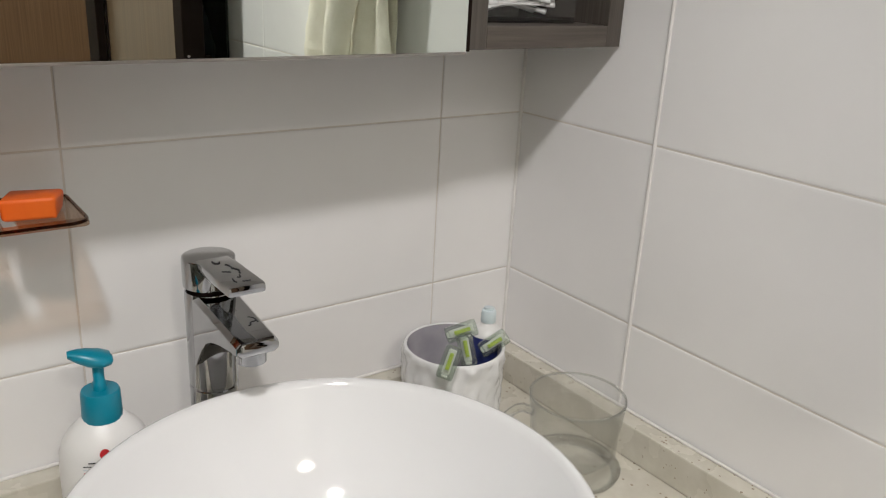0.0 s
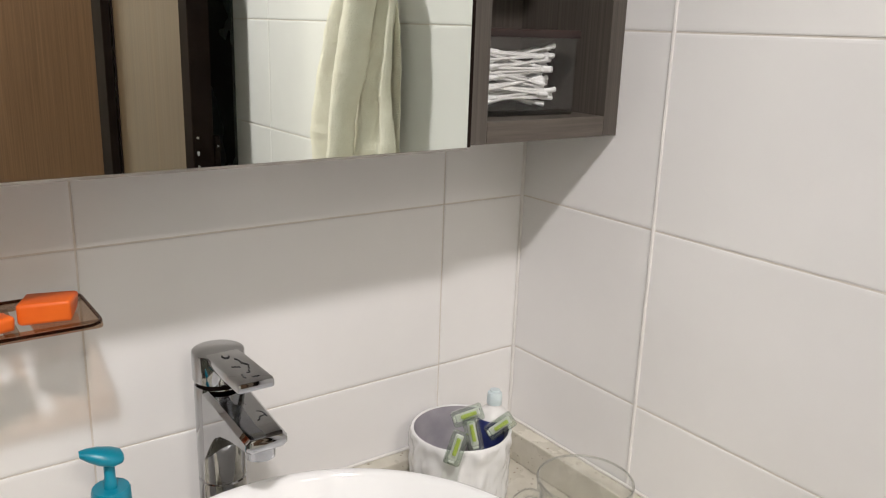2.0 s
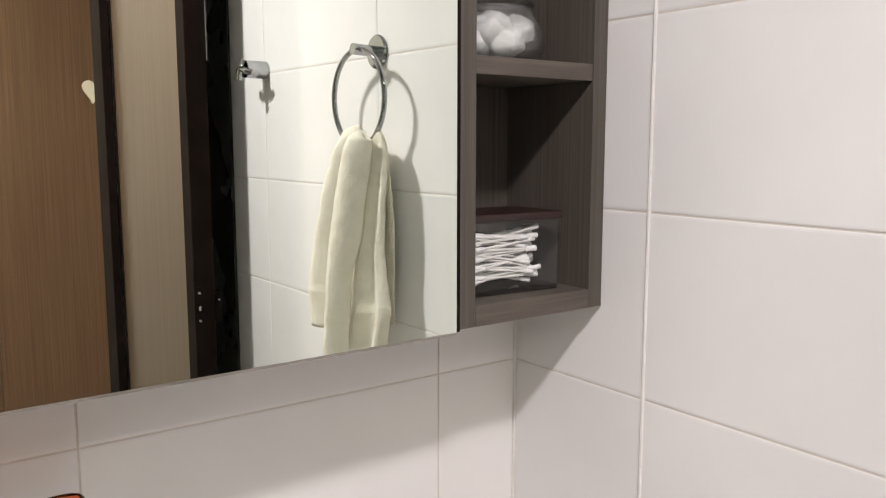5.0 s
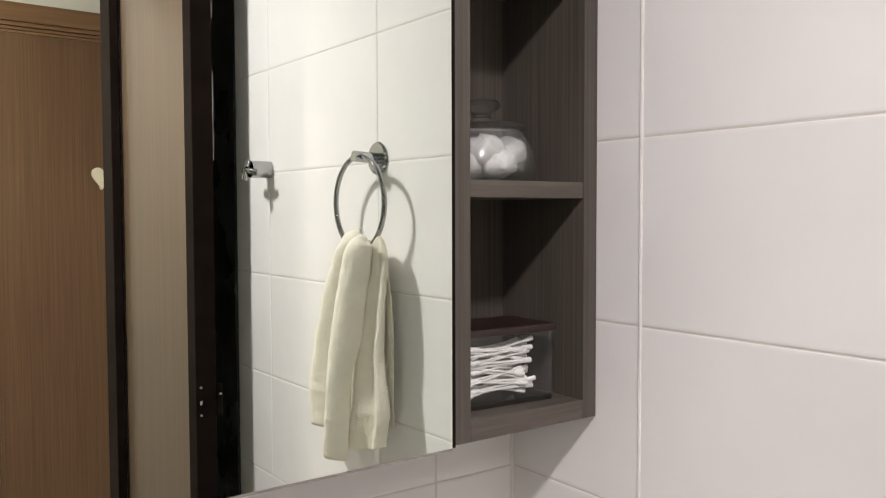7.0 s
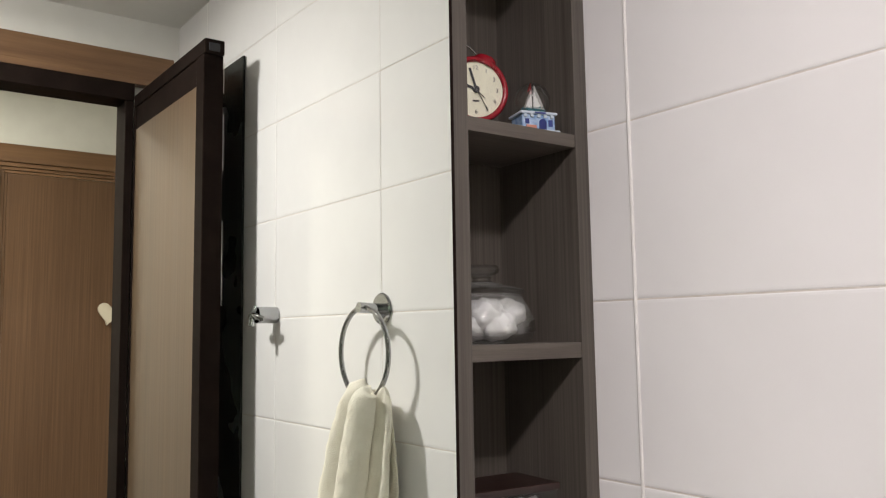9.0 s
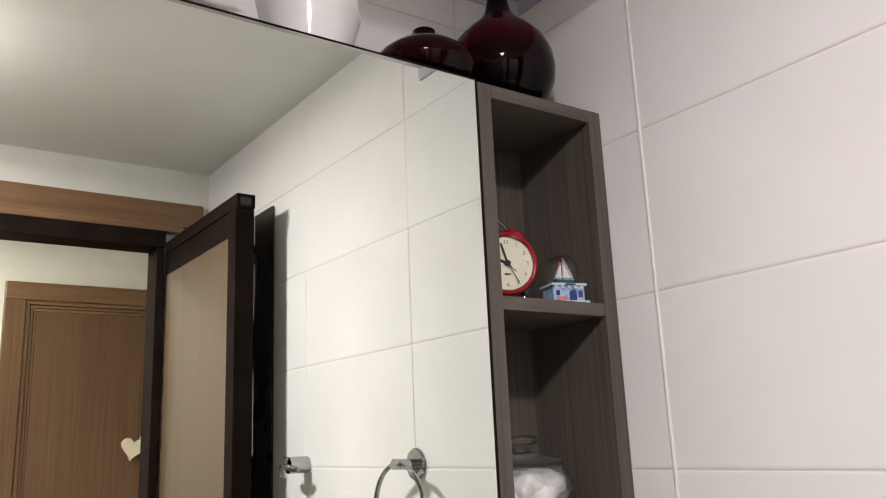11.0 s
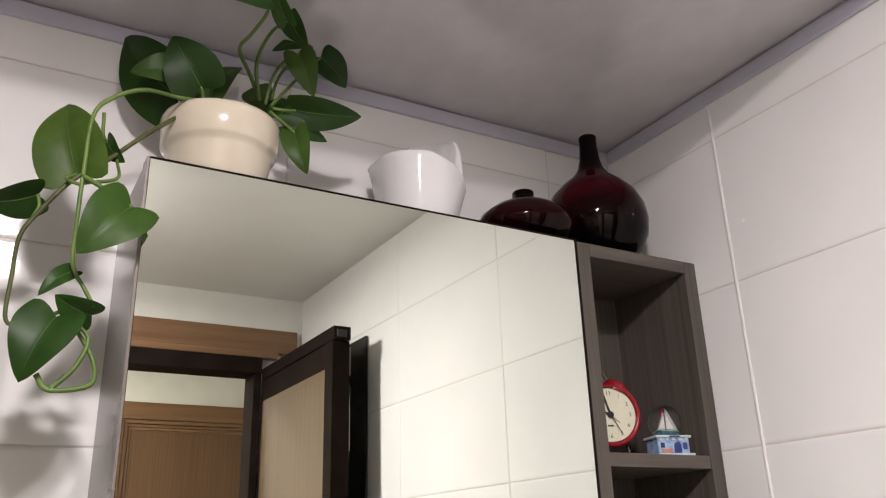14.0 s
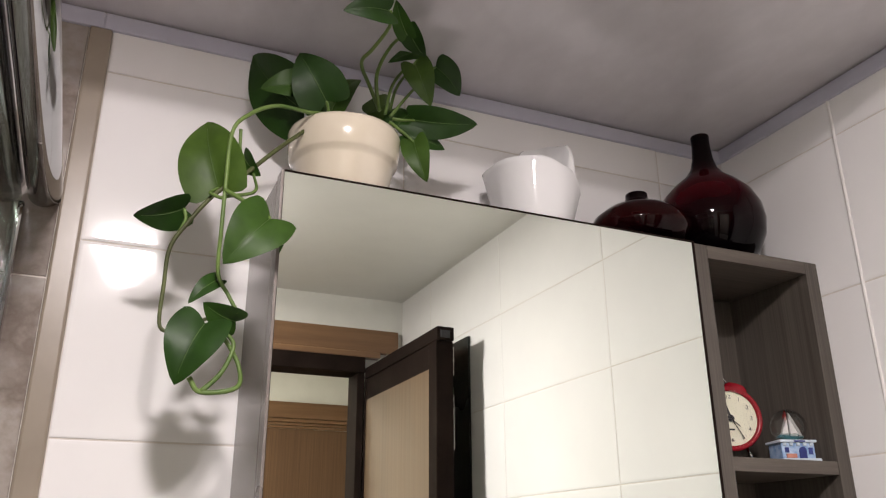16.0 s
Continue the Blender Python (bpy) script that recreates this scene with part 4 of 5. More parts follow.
def hand(name, hours, length, width, y, mat):
    bm = box(-width, y - 0.0004, -0.004, width, y, length)
    ob = part(name, bm, mat, clock, "black clock hand")
    ob.matrix_basis = pose(0, 0, CZ, 0, 30 * hours, 0)


hand("hour_hand", 9.7, 0.019, 0.0016, YD - 0.0006, M_INK)
hand("minute_hand", 11.45, 0.026, 0.0014, YD - 0.0012, M_INK)
hand("alarm_hand", 4.35, 0.015, 0.0005, YD - 0.0002, M_INK)
hand("second_hand", 5.0, 0.028, 0.0004, YD - 0.0018, M_INK)
part("hub", rod((0, YD, CZ), (0, YD - 0.003, CZ), 0.0040, 20), M_INK, clock)
lens = part("lens", disc_y(R * 0.93, 0.0185, R * 0.93, 0.0180), M_GLASS, clock, "clear glass cover")
lens.visible_shadow = False
bell = part("bell", turned([(0.0150, -0.006), (0.0150, 0.001), (0.0130, 0.0055), (0, 0.008)], 28), M_CLOCK, clock, "red top bell", True)
bell.matrix_basis = pose(R * 1.03 * math.sin(radians(22)), -0.004, CZ + R * 1.03 * math.cos(radians(22)), 0, 22, 0)
part("carry_loop", tube(smooth_line([(-0.026, 0.004, CZ + 0.028), (-0.024, 0.004, CZ + 0.050), (-0.008, 0.004, CZ + 0.060), (0.006, 0.004, CZ + 0.051), (0.010, 0.004, CZ + 0.038)], 6), 0.0011, 8), M_CHROME, clock, "thin chrome carrying loop", True)
for sx in (-1, 1):
    part("foot", tube([(sx * 0.020, -0.004, CZ - 0.031), (sx * 0.027, -0.006, 0.0008)], 0.0018, 8), M_CHROME, clock, "chrome foot", True)

# ---- snow globe ----
globe = thing("snow_globe", (-0.058, -0.112, 1.823), "tiny snow globe on blue house base", "ornament", turn=-16)
part("plinth", box(-0.0235, -0.0215, 0.0, 0.0245, 0.0165, 0.0035, 0.001), M_PRINT, globe, "pale blue plinth")
base = part("base", box(-0.021, -0.015, 0.0037, 0.021, 0.015, 0.022, 0.0012), M_BLUE, globe, "blue painted house base")
part("roof", box(-0.0235, -0.0175, 0.0222, 0.0235, 0.0175, 0.0255, 0.001), M_PRINT, globe, "pale blue flat roof")
part("window", box(-0.0175, -0.0162, 0.0105, -0.0125, -0.0151, 0.0165, 0.0004), M_NAVY, base, "dark blue window")
arch = [(0.0005, 0.0), (0.0095, 0.0), (0.0095, 0.009)] + [(0.005 + 0.0045 * math.cos(radians(18 * k)), 0.009 + 0.0045 * math.sin(radians(18 * k))) for k in range(1, 11)]
bm = slab_outline(arch, 0.0, 0.0012)
door_ = part("door", bm, M_NAVY, base, "arched navy door")
door_.matrix_basis = pose(0, -0.0151, 0.0038, 90, 0, 0)
for k in range(5):
    part("corbel", box(-0.0195 + 0.0085 * k, -0.0172, 0.0185, -0.0155 + 0.0085 * k, -0.0151, 0.0221, 0.0004), M_PRINT, base, "pale blue corbel")
part("flower_box", box(-0.0165, -0.0168, 0.0042, -0.0035, -0.0151, 0.0092, 0.0006), M_BRICK, base, "terracotta flower box")
part("window", box(0.0125, -0.0162, 0.0085, 0.0178, -0.0151, 0.0165, 0.0004), M_NAVY, base, "dark blue window")
part("print", box(-0.006, -0.0185, 0.0228, 0.008, -0.0176, 0.0245), M_NAVY, globe)
bm = bmesh.new()
bmesh.ops.create_uvsphere(bm, u_segments=32, v_segments=20, radius=0.0212)
dome = part("dome", bm, M_VESSEL, globe, "clear glass dome", True)
dome.location = (0, 0, 0.0425)
bm = bmesh.new()
hull = []
for x, w, z0, z1 in ((-0.0105, 0.0006, -0.0085, -0.0075), (-0.007, 0.0042, -0.0135, -0.0085), (0.0, 0.0055, -0.0150, -0.0090), (0.007, 0.0045, -0.0135, -0.0085), (0.0115, 0.0006, -0.0080, -0.0068)):
    hull.append([bm.verts.new(p) for p in ((x, -w, z1), (x, -w * 0.6, z0), (x, w * 0.6, z0), (x, w, z1))])
for a, b in zip(hull, hull[1:]):
    for k in range(4):
        bm.faces.new((a[k], a[(k + 1) % 4], b[(k + 1) % 4], b[k]))
bm.faces.new(hull[0])
bm.faces.new(hull[-1])
boat = part("boat", bm, M_TEAL_PAINT, globe, "tiny teal hull of a sailing boat")
boat.location = (0, 0, 0.0425)


def sail(name, corners, mat, text):
    out = bmesh.new()
    sides = [[out.verts.new((x, y, z)) for x, z in corners] for y in (-0.0009, 0.0009)]
    out.faces.new(sides[0])
    out.faces.new(sides[1])
    for k in range(len(corners)):
        n = (k + 1) % len(corners)
        out.faces.new((sides[0][k], sides[0][n], sides[1][n], sides[1][k]))
    part(name, out, mat, boat, text)


sail("sail", [(0.0008, -0.0075), (0.0105, -0.0070), (0.0062, 0.002), (0.0012, 0.0120)], M_WHITE, "white main sail")
sail("sail", [(-0.0008, -0.0075), (-0.0085, -0.0070), (-0.0050, 0.001), (-0.0010, 0.0085)], M_WHITE, "white fore sail")
sail("sail", [(-0.0012, 0.0090), (-0.0042, 0.0072), (-0.0012, 0.0148)], M_RED, "red pennant")
snow = bmesh.new()
random.seed(17)
for k in range(26):
    a, r = random.uniform(0, 6.28), 0.016 * math.sqrt(random.random())
    bmesh.ops.create_icosphere(snow, subdivisions=1, radius=random.uniform(0.0009, 0.002), matrix=Matrix.Translation((r * math.cos(a), r * math.sin(a), -0.0152 + r * r * 18)))
flakes = part("snow", snow, M_TEAL_PAINT, globe, "teal glitter at the bottom", True)
flakes.location = (0, 0, 0.0425)

# ---- on top of the cabinet ----
TOP = Z1
vase = thing("bottle_vase", (-0.0985, -0.070, TOP), "round ox-blood red bottle vase with slim neck", "vase")
prof = [(0, 0.0), (0.032, 0.0), (0.036, 0.002), (0.057, 0.021), (0.0685, 0.045), (0.0715, 0.066), (0.0690, 0.086), (0.060, 0.106), (0.045, 0.123), (0.029, 0.136), (0.0190, 0.149), (0.0145, 0.165), (0.0128, 0.182), (0.0124, 0.194), (0.0130, 0.200), (0.0124, 0.2020), (0.0098, 0.201), (0.0093, 0.165), (0, 0.163)]
part("body", turned(prof, 64), M_VASE, vase, "", True)
vase2 = thing("squat_vase", (-0.2255, -0.078, TOP), "squat black-red glazed vase with short neck", "vase")
prof = [(0, 0.0), (0.032, 0.0), (0.036, 0.002), (0.054, 0.014), (0.0640, 0.030), (0.0640, 0.037), (0.058, 0.050), (0.044, 0.0615), (0.029, 0.0685), (0.0195, 0.0735), (0.0150, 0.0785), (0.0142, 0.0845), (0.0142, 0.0860), (0.0132, 0.0870), (0.0110, 0.0860), (0.0105, 0.075), (0, 0.073)]
part("body", turned(prof, 64), M_VASE_DARK, vase2, "", True)

# white ceramic holder with an oblique rim and a raised square back corner
holder = thing("ceramic_holder", (-0.380, -0.078, TOP), "white ceramic holder with slanted rim and raised corner", "ceramic holder", turn=0)
bm = bmesh.new()
rows, N = [], 90


RIM = [(-180, 0.092), (-110, 0.088), (-66, 0.080), (-24, 0.062), (-10, 0.066), (-2, 0.132), (12, 0.145), (44, 0.156), (72, 0.147), (90, 0.124), (112, 0.098), (180, 0.092)]


def rim_height(deg):
    """The holder's rim: low and oblique in front, a raised panel at the back."""
    for (a, za), (b, zb) in zip(RIM, RIM[1:]):
        if a <= deg <= b:
            k = (deg - a) / (b - a)
            return za + (zb - za) * k * k * (3 - 2 * k)
    return RIM[-1][1]


def holder_ring(s, inset):
    ring = []
    for k in range(N):
        a = 2 * math.pi * k / N
        c, d = math.cos(a), math.sin(a)
        deg = (math.degrees(a) + 180) % 360 - 180
        rx = (0.041 + 0.012 * s) * (1 + 0.13 * s * max(0.0, c)) - inset
        ry = 0.041 + 0.011 * s - inset
        r = 1.0
        if deg > 0:
            r += (0.3 + 0.7 * s) * ((abs(c) ** 5 + abs(d) ** 5) ** -0.2 - 1)
        top = rim_height(deg)
        ring.append((rx * c * r, ry * d * r, top * s))
    return ring


for s in (0.0, 0.03, 0.25, 0.5, 0.75, 0.92, 0.985, 1.0):
    rows.append([bm.verts.new(p) for p in holder_ring(s, 0.003 if s == 0 else (0.0012 if s == 1.0 else 0.0))])
for s in (0.985, 0.8, 0.5, 0.12):
    rows.append([bm.verts.new(p) for p in holder_ring(s, 0.005)])
for a, b in zip(rows, rows[1:]):
    for i in range(N):
        bm.faces.new((a[i], a[(i + 1) % N], b[(i + 1) % N], b[i]))
bm.faces.new(rows[0])
bm.faces.new(rows[-1])
part("body", bm, M_PORCELAIN, holder, "", True, 50)

pot = thing("plant_pot", (-0.6195, -0.074, TOP), "cream glazed flower pot on the cabinet", "plant pot")
prof = [(0, 0.0), (0.044, 0.0), (0.047, 0.002), (0.0505, 0.026), (0.0545, 0.046), (0.0555, 0.0500), (0.0588, 0.0530), (0.0604, 0.0560), (0.0632, 0.084), (0.0618, 0.0885), (0.0595, 0.0895), (0.057, 0.087), (0.054, 0.076), (0, 0.075)]
part("body", turned(prof, 64, wobble=lambda a, z: 1 + 0.012 * noise.noise(Vector((2 * math.cos(a), 2 * math.sin(a), z * 25)))), M_CREAM, pot, "", True)
part("soil", turned([(0.0535, 0.078), (0.03, 0.084), (0, 0.086)], 40, wobble=lambda a, z: 1 + 0.01 * math.cos(7 * a)), M_EARTH, pot, "dark potting soil", True)

plant = thing("pothos_plant", (-0.622, -0.076, TOP + 0.1), "trailing green pothos with heart-shaped leaves", "plant")
PLANT = Vector((-0.622, -0.076, TOP + 0.1))
EYE_SIDE = Vector((-0.25, -0.80, -0.45)).normalized()


def pothos_leaf(base, tip, width, tilt):
    base, tip = Vector(base) - PLANT, Vector(tip) - PLANT
    axis = tip - base
    length = axis.length
    axis.normalize()
    nrm = (EYE_SIDE - axis * EYE_SIDE.dot(axis)).normalized()
    nrm = Matrix.Rotation(radians(tilt), 3, axis) @ nrm
    side = axis.cross(nrm)
    bm = bmesh.new()
    grid = []
    rows_, cols = 14, 10
    for i in range(rows_ + 1):
        s = i / rows_
        w = 0.5 * width * (math.sin(math.pi * min(1.0, 0.24 + 0.76 * s) ** 0.86) ** 0.70 if s < 1 else 0.0) * 1.16
        w *= 1 - 0.20 * s ** 2
        line = []
        for j in range(cols + 1):
            v = 2 * j / cols - 1
            back = 0.17 * (1 - s) ** 3 * (1 - (1 - abs(v)) ** 2) - 0.05 * (1 - s) ** 4 * abs(v) ** 6
            p = base + axis * length * (s - back) + side * w * v
            p += nrm * (length * (0.10 * math.sin(math.pi * s) - 0.16 * s * s) + w * (0.30 * abs(v) - 0.10 * v * v) + 0.012 * width * math.sin(9 * s + 4 * v) * abs(v))
            line.append(bm.verts.new(p))
        grid.append(line)
    for i in range(rows_):
        for j in range(cols):
            bm.faces.new((grid[i][j], grid[i][j + 1], grid[i + 1][j + 1], grid[i + 1][j]))
    bmesh.ops.remove_doubles(bm, verts=bm.verts, dist=1e-6)
    spine = [line[cols // 2].co.copy() for line in grid[:-1] if line[cols // 2].is_valid]
    ob = part("leaf", bm, M_LEAF, plant, "", True)
    part("midrib", tube([q + nrm * 0.0002 for q in spine[:-1]], 0.00045, 6, taper=0.3), M_RIB, ob, "pale green midrib", True)
    return ob


def stem(name, radius, points):
    pts = smooth_line([Vector(p) - PLANT for p in points], 6)
    return part(name, tube(pts, radius, 8, taper=0.75), M_BARK if radius > 0.0020 and len(points) == 10 and points[1][2] < 2.12 else M_STEM, plant, "", True)


pothos_leaf((-0.758, -0.130, 2.053), (-0.778, -0.120, 2.133), 0.056, 0)
pothos_leaf((-0.735, -0.120, 2.095), (-0.722, -0.130, 2.073), 0.020, 20)
pothos_leaf((-0.786, -0.120, 2.031), (-0.828, -0.120, 2.014), 0.032, -25)
pothos_leaf((-0.714, -0.170, 2.013), (-0.752, -0.182, 1.965), 0.047, 10)
pothos_leaf((-0.751, -0.130, 1.961), (-0.775, -0.140, 1.937), 0.016, 30)
pothos_leaf((-0.731, -0.130, 1.924), (-0.762, -0.140, 1.933), 0.028, -10)
pothos_leaf((-0.759, -0.140, 1.917), (-0.782, -0.150, 1.863), 0.046, 15)
pothos_leaf((-0.666, -0.070, 2.189), (-0.734, -0.050, 2.258), 0.071, -20)
pothos_leaf((-0.672, -0.090, 2.209), (-0.719, -0.090, 2.199), 0.031, 25)
pothos_leaf((-0.652, -0.110, 2.184), (-0.687, -0.120, 2.232), 0.051, 5)
pothos_leaf((-0.634, -0.060, 2.198), (-0.598, -0.050, 2.271), 0.033, -30)
pothos_leaf((-0.614, -0.200, 2.250), (-0.661, -0.210, 2.234), 0.030, 15)
pothos_leaf((-0.582, -0.170, 2.249), (-0.604, -0.190, 2.272), 0.020, -25)
pothos_leaf((-0.577, -0.160, 2.266), (-0.550, -0.140, 2.245), 0.023, 30)
pothos_leaf((-0.517, -0.060, 2.314), (-0.562, -0.060, 2.291), 0.019, 20)
pothos_leaf((-0.541, -0.090, 2.270), (-0.526, -0.100, 2.217), 0.032, 0)
pothos_leaf((-0.506, -0.070, 2.288), (-0.471, -0.070, 2.258), 0.036, -20)
pothos_leaf((-0.545, -0.100, 2.189), (-0.473, -0.120, 2.187), 0.034, 10)
pothos_leaf((-0.556, -0.090, 2.172), (-0.506, -0.100, 2.162), 0.022, -20)
pothos_leaf((-0.546, -0.100, 2.161), (-0.536, -0.110, 2.112), 0.028, 10)
pothos_leaf((-0.554, -0.060, 2.197), (-0.525, -0.050, 2.236), 0.033, -25)
pothos_leaf((-0.586, -0.050, 2.214), (-0.544, -0.030, 2.259), 0.027, 20)
stem('vine', 0.0023, [(-0.668, -0.100, 2.152), (-0.703, -0.120, 2.110), (-0.736, -0.130, 2.070), (-0.762, -0.135, 2.043), (-0.783, -0.130, 2.012), (-0.795, -0.125, 1.988), (-0.796, -0.120, 1.954), (-0.795, -0.120, 1.915), (-0.777, -0.120, 1.915), (-0.755, -0.130, 1.925)])
stem('vine', 0.0023, [(-0.647, -0.100, 2.174), (-0.674, -0.120, 2.160), (-0.709, -0.130, 2.154), (-0.737, -0.140, 2.132), (-0.752, -0.145, 2.106), (-0.754, -0.150, 2.045), (-0.754, -0.150, 2.005), (-0.752, -0.140, 1.965), (-0.741, -0.140, 1.945), (-0.731, -0.140, 1.929)])
stem('vine', 0.0024, [(-0.768, -0.140, 1.868), (-0.757, -0.140, 1.856), (-0.727, -0.140, 1.862), (-0.725, -0.130, 1.883), (-0.738, -0.130, 1.905), (-0.753, -0.130, 1.924)])
stem('vine', 0.0024, [(-0.757, -0.140, 1.856), (-0.740, -0.135, 1.876), (-0.731, -0.130, 1.901), (-0.739, -0.130, 1.913)])
stem('petiole', 0.0018, [(-0.786, -0.120, 2.031), (-0.784, -0.122, 2.019), (-0.790, -0.125, 2.002)])
stem('petiole', 0.0018, [(-0.742, -0.130, 2.120), (-0.740, -0.125, 2.100), (-0.735, -0.120, 2.095)])
stem('petiole', 0.0018, [(-0.752, -0.150, 2.037), (-0.725, -0.140, 2.051), (-0.726, -0.130, 2.074)])
stem('petiole', 0.0024, [(-0.754, -0.150, 2.043), (-0.739, -0.163, 2.030), (-0.714, -0.170, 2.013)])
stem('petiole', 0.0018, [(-0.753, -0.150, 2.034), (-0.766, -0.140, 2.042), (-0.758, -0.130, 2.053)])
stem('petiole', 0.0024, [(-0.579, -0.075, 2.207), (-0.594, -0.080, 2.234), (-0.617, -0.120, 2.235), (-0.614, -0.150, 2.235), (-0.606, -0.180, 2.246), (-0.612, -0.200, 2.250)])
stem('petiole', 0.0024, [(-0.581, -0.075, 2.210), (-0.592, -0.100, 2.238), (-0.590, -0.140, 2.251), (-0.582, -0.170, 2.251)])
stem('petiole', 0.0020, [(-0.574, -0.080, 2.201), (-0.566, -0.080, 2.241), (-0.550, -0.085, 2.267), (-0.541, -0.090, 2.270)])
stem('petiole', 0.0020, [(-0.568, -0.080, 2.199), (-0.539, -0.075, 2.243), (-0.506, -0.070, 2.288)])
stem('petiole', 0.0020, [(-0.567, -0.085, 2.194), (-0.555, -0.090, 2.192), (-0.545, -0.100, 2.189)])
stem('petiole', 0.0020, [(-0.570, -0.085, 2.189), (-0.556, -0.095, 2.172), (-0.546, -0.100, 2.161)])
stem('petiole', 0.0020, [(-0.647, -0.100, 2.170), (-0.648, -0.105, 2.178), (-0.652, -0.110, 2.184)])
stem('petiole', 0.0020, [(-0.648, -0.090, 2.176), (-0.655, -0.080, 2.183), (-0.666, -0.070, 2.189)])
stem('petiole', 0.0020, [(-0.565, -0.070, 2.213), (-0.555, -0.070, 2.250), (-0.517, -0.060, 2.314)])


# ---- towel ring, hook and towel on the side wall ----
ringt = thing("towel_ring", (0, -0.602, 1.634), "chrome towel ring on the tiled wall", "towel ring")
bm = turned([(0, 0), (0.025, 0), (0.026, 0.003), (0.024, 0.006), (0, 0.006)], 36)
rose = part("rose", bm, M_CHROME, ringt, "round chrome wall plate", True, 40)
rose.rotation_euler = (0, radians(-90), 0)
part("post", rod((-0.006, 0, 0), (-0.046, 0, 0.002), 0.0085, 20), M_CHROME, ringt, "chrome post", True, 40)
RR = 0.072
ring_ = [(-0.037, RR * math.sin(2 * math.pi * k / 64), -0.070 + RR * math.cos(2 * math.pi * k / 64)) for k in range(64)]
part("ring", tube(ring_, 0.0042, 12, closed=True), M_CHROME, ringt, "polished chrome ring", True)

hook = thing("robe_hook", (0, -1.0, 1.634), "small chrome robe hook on the tiled wall", "hook")
part("post", rod((-0.001, 0, 0), (-0.042, 0, 0), 0.0165, 28), M_CHROME, hook, "chrome post", True, 40)
part("pin", tube(smooth_line([(-0.038, -0.028, -0.008), (-0.047, -0.016, -0.004), (-0.049, 0, 0.0), (-0.047, 0.016, -0.004), (-0.038, 0.028, -0.008)], 5), 0.0062, 12), M_CHROME, hook, "chrome cross pin", True, 60)
part("pin", tube(smooth_line([(-0.044, 0, 0.016), (-0.050, 0, 0.0), (-0.054, 0, -0.022)], 5), 0.0062, 12), M_CHROME, hook, "chrome hook tip", True, 60)


def along(stops, z):
    """A value read between (z, value) stops that run downwards."""
    if z >= stops[0][0]:
        return stops[0][1]
    for (za, a), (zb, b) in zip(stops, stops[1:]):
        if zb <= z <= za:
            k = (za - z) / (za - zb)
            return a + (b - a) * (k * k * (3 - 2 * k) * 0.5 + k * 0.5)
    return stops[-1][1]


def towel_fold(left, right, x0, x1, bulge, pleats, seed, slant=0.0, thick=0.0045):
    """One hanging fold between two side lines: rounded over the ring, creased below, with a hem band."""
    bm = bmesh.new()
    rows_, n, steps = [], 64, 72
    top, low = left[0][0], left[-1][0]
    for i in range(steps + 1):
        s = (i / steps) ** 1.25
        z0 = top + (low - top) * s
        ya, yb = along(left, z0), along(right, z0)
        round_ = math.sqrt(max(0.0, 1 - (1 - min(1.0, s / 0.10)) ** 2))
        row = []
        for k in range(n):
            a = 2 * math.pi * k / n
            c, d = math.cos(a), math.sin(a)
            u = math.copysign(abs(c) ** 0.9, c)
            fall = min(1.0, s / 0.35)
            crease = math.sin(pleats * (u + 0.25 * s) + seed) * (0.25 + 0.75 * fall)
            y = (ya + yb) / 2 + (yb - ya) / 2 * u
            x = x0 + (x1 - x0) * s - bulge * (1 - u * u) * round_ - 0.0085 * crease * round_ - (thick + 0.003 * (1 - s)) * d * round_
            z = z0 + slant * u * s - 0.018 * u * u * (1 - round_)
            if 0.80 < s < 0.83:
                x -= 0.0012 * abs(d)
            q = Vector((x, y, z))
            q += noise.noise_vector(Vector((q.x * 16, q.y * 22, q.z * 6 + seed))) * 0.004 + noise.noise_vector(q * 70 + Vector((0, seed, 0))) * 0.0014
            row.append(bm.verts.new(q))
        rows_.append(row)
    for a, b in zip(rows_, rows_[1:]):
        for k in range(n):
            bm.faces.new((a[k], a[(k + 1) % n], b[(k + 1) % n], b[k]))
    bm.faces.new(rows_[0])
    bm.faces.new(rows_[-1])
    return bm


towel = thing("hand_towel", (0, 0, 0), "cream terry hand towel hanging through the ring", "towel")
part("fold", towel_fold([(1.527, -0.614), (1.519, -0.644), (1.472, -0.682), (1.412, -0.712), (1.341, -0.738), (1.259, -0.755), (1.199, -0.746)], [(1.527, -0.590), (1.507, -0.578), (1.436, -0.604), (1.350, -0.628), (1.199, -0.642)], -0.036, -0.038, 0.012, 3.6, 2.6), M_TOWEL, towel, "", True)
part("fold", towel_fold([(1.517, -0.566), (1.508, -0.588), (1.436, -0.608), (1.350, -0.622), (1.265, -0.626), (1.177, -0.640)], [(1.517, -0.548), (1.506, -0.532), (1.460, -0.536), (1.405, -0.550), (1.288, -0.580), (1.177, -0.592)], -0.054, -0.060, 0.016, 0.8, 1.2, -0.004, 0.009), M_TOWEL, towel, "", True)
part("fold", towel_fold([(1.516, -0.556), (1.460, -0.572), (1.405, -0.592), (1.290, -0.624), (1.188, -0.638)], [(1.516, -0.536), (1.468, -0.521), (1.390, -0.518), (1.326, -0.520), (1.240, -0.505), (1.188, -0.520)], -0.036, -0.043, 0.006, 6.0, 2.0, 0.014), M_TOWEL, towel, "", True)
part("fold", towel_fold([(1.508, -0.640), (1.412, -0.680), (1.230, -0.700)], [(1.508, -0.540), (1.390, -0.520), (1.230, -0.520)], -0.024, -0.022, 0.004, 4.0, 3.1), M_TOWEL, towel, "", True)


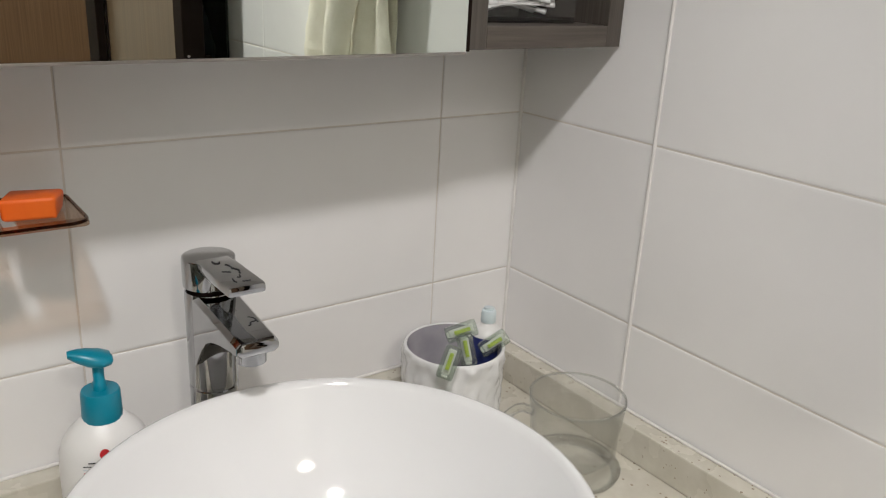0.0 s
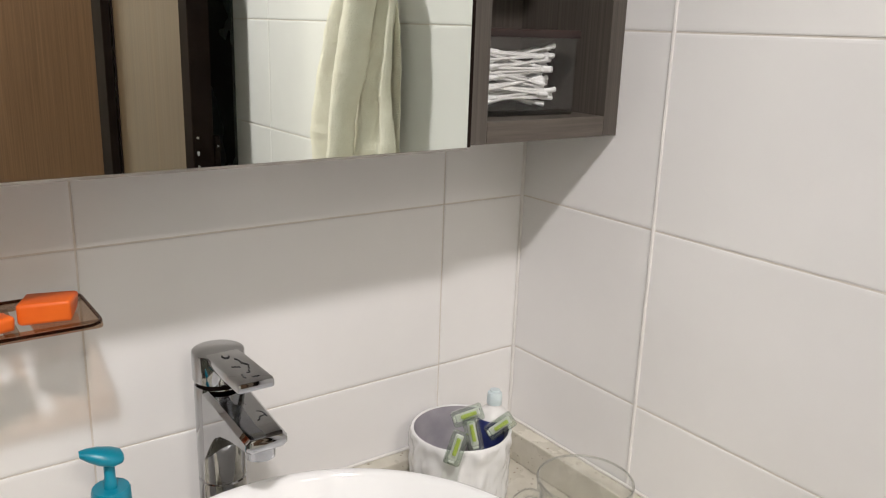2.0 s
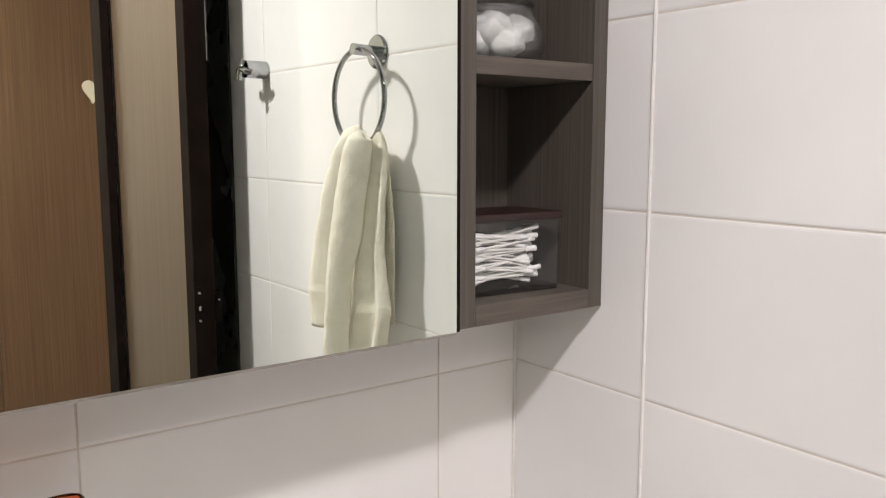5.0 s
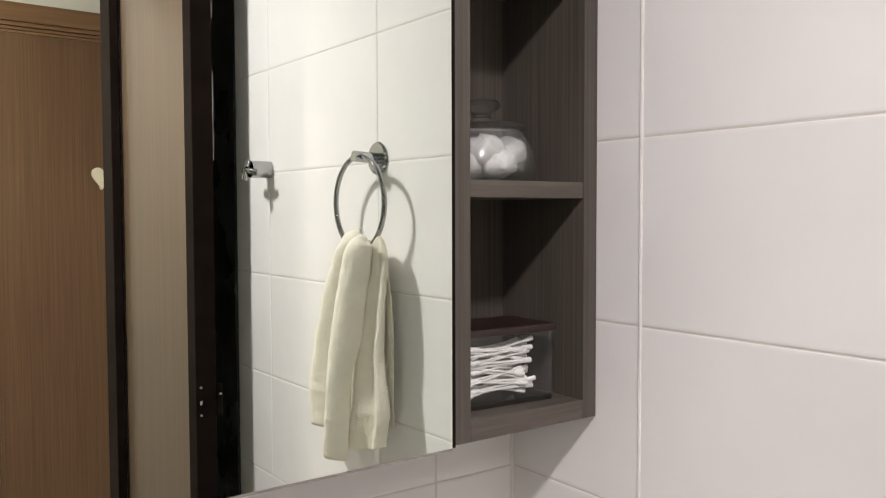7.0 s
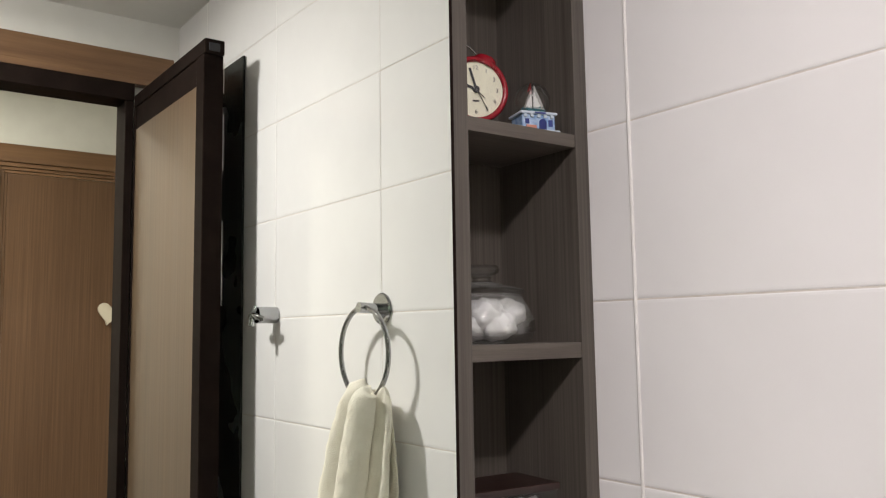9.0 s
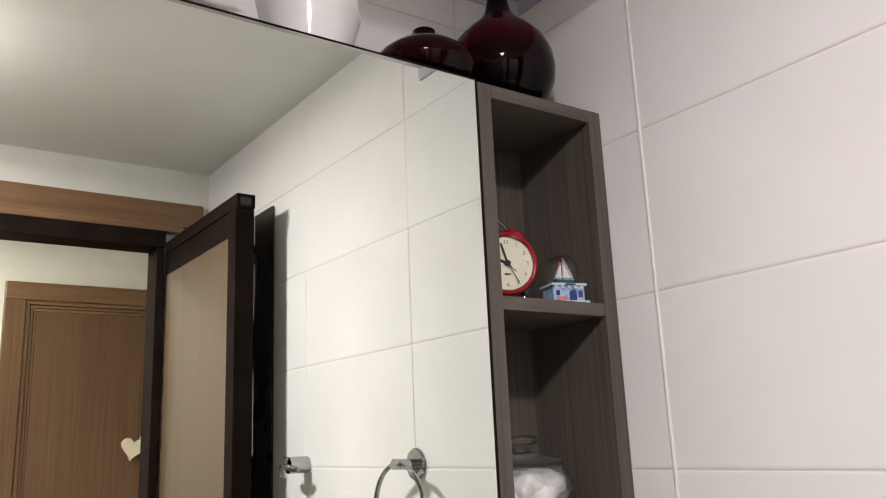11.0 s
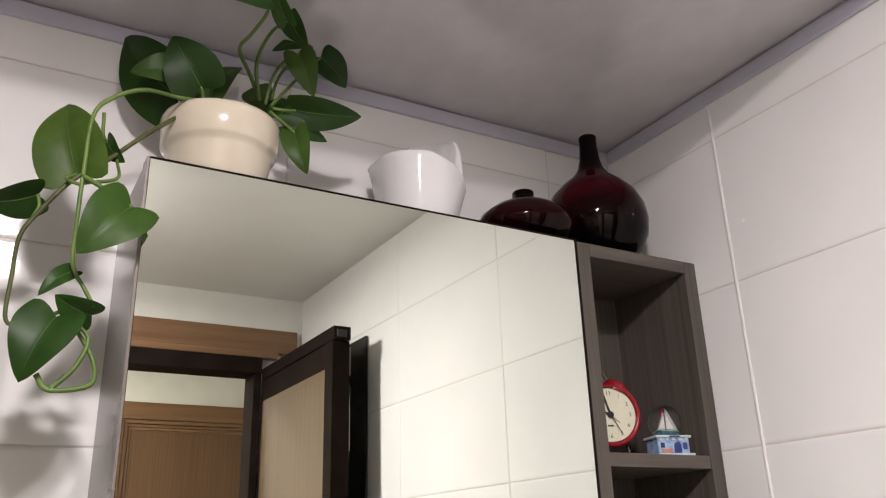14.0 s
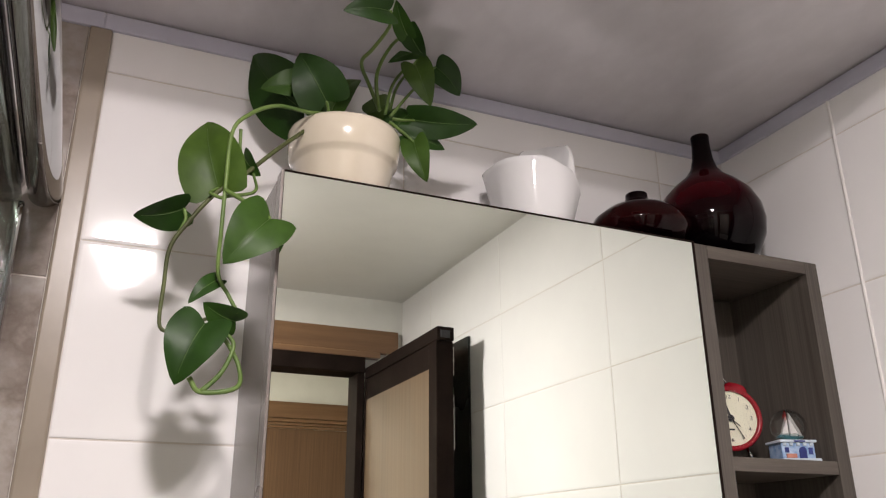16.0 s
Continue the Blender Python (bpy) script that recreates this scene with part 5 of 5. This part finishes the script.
# ---- wall tiles ----
TILE_H, TILE_W, J2, GAP = 0.2008, 0.4, 1.0255, 0.0018
tile_meshes = {}


def tile_mesh(w, h):
    key = (round(w, 4), round(h, 4))
    if key not in tile_meshes:
        w2, h2, e, d = w / 2, h / 2, min(0.0035, w / 5, h / 5), 0.0006
        bm = bmesh.new()
        rings = []
        for inset, z in ((0, -0.004), (0, -d), (e * 0.35, -d * 0.32), (e, 0)):
            rings.append([bm.verts.new((sx * (w2 - inset), sy * (h2 - inset), z)) for sx, sy in ((-1, -1), (1, -1), (1, 1), (-1, 1))])
        for a, b in zip(rings, rings[1:]):
            for i in range(4):
                bm.faces.new((a[i], a[(i + 1) % 4], b[(i + 1) % 4], b[i]))
        bm.faces.new(rings[-1])
        tile_meshes[key] = mesh_of("tile", bm, M_TILE)
    return tile_meshes[key]


def lay(parent, u0, u1, z0, z1, place, mat=None):
    """One tile that fills u0..u1, z0..z1 less the joint."""
    w, h = abs(u1 - u0) - GAP, z1 - z0 - GAP
    if w < 0.01 or h < 0.01:
        return
    ob = new("tile", tile_mesh(w, h))
    ob.parent = parent
    ob.matrix_basis = place((u0 + u1) / 2, (z0 + z1) / 2)


def spans(stops, lo, hi):
    cut = [lo] + [s for s in sorted(stops) if lo + 1e-4 < s < hi - 1e-4] + [hi]
    return list(zip(cut, cut[1:]))


rows_z = [J2 + TILE_H * k for k in range(-5, 8)]
random.seed(21)


def tilt():
    return random.gauss(0, 0.04)


for a, b in spans(rows_z, 0.83, 2.30):
    for c, d in spans([-0.12 - TILE_W * k for k in range(0, 3)], -0.875, -0.001):
        lay(wall_north, c, d, a, b, lambda u, z: pose(u, random.gauss(0, 0.0002), z, 90 + tilt(), 0, tilt()))
for a, b in spans(rows_z, 0.03, CEIL):
    for c, d in spans([-0.2065 - TILE_W * k for k in range(4)], FAR, -0.001):
        near = 0.0006 if abs(d + 1.0065) < 0.001 else 0.0
        far = 0.0006 if abs(c + 1.0065) < 0.001 else 0.0
        lay(wall_east, c - far, d + near, a, b, lambda u, z: pose(random.gauss(0, 0.00007), u, z, 90 + tilt(), 0, -90 + tilt()))
bm_j = tube([(0.0004, -0.2065, 0.83), (0.0004, -0.2065, 2.30)], 0.0024, 8)
part("sealant", bm_j, M_SEAL, wall_east, "white sealed vertical joint", True, 40)

part("sealant", tube([(-0.0006, -0.0006, 0.83), (-0.0006, -0.0006, 2.30)], 0.0026, 8), M_SEAL, wall_east, "white sealed corner joint", True, 40)

for a, b in spans([0.585, 1.285, 1.985], 0, 2.3):
    for c, d in spans([-1.25], LEFT, -0.899):
        w, h = d - c - GAP, b - a - GAP
        bm = box(-w / 2, -h / 2, -0.004, w / 2, h / 2, 0, 0.0008, 1)
        ob = part("stone_tile", bm, M_MARBLE, wall_north)
        ob.matrix_basis = pose((c + d) / 2, 0, (a + b) / 2, 90, 0, 0)
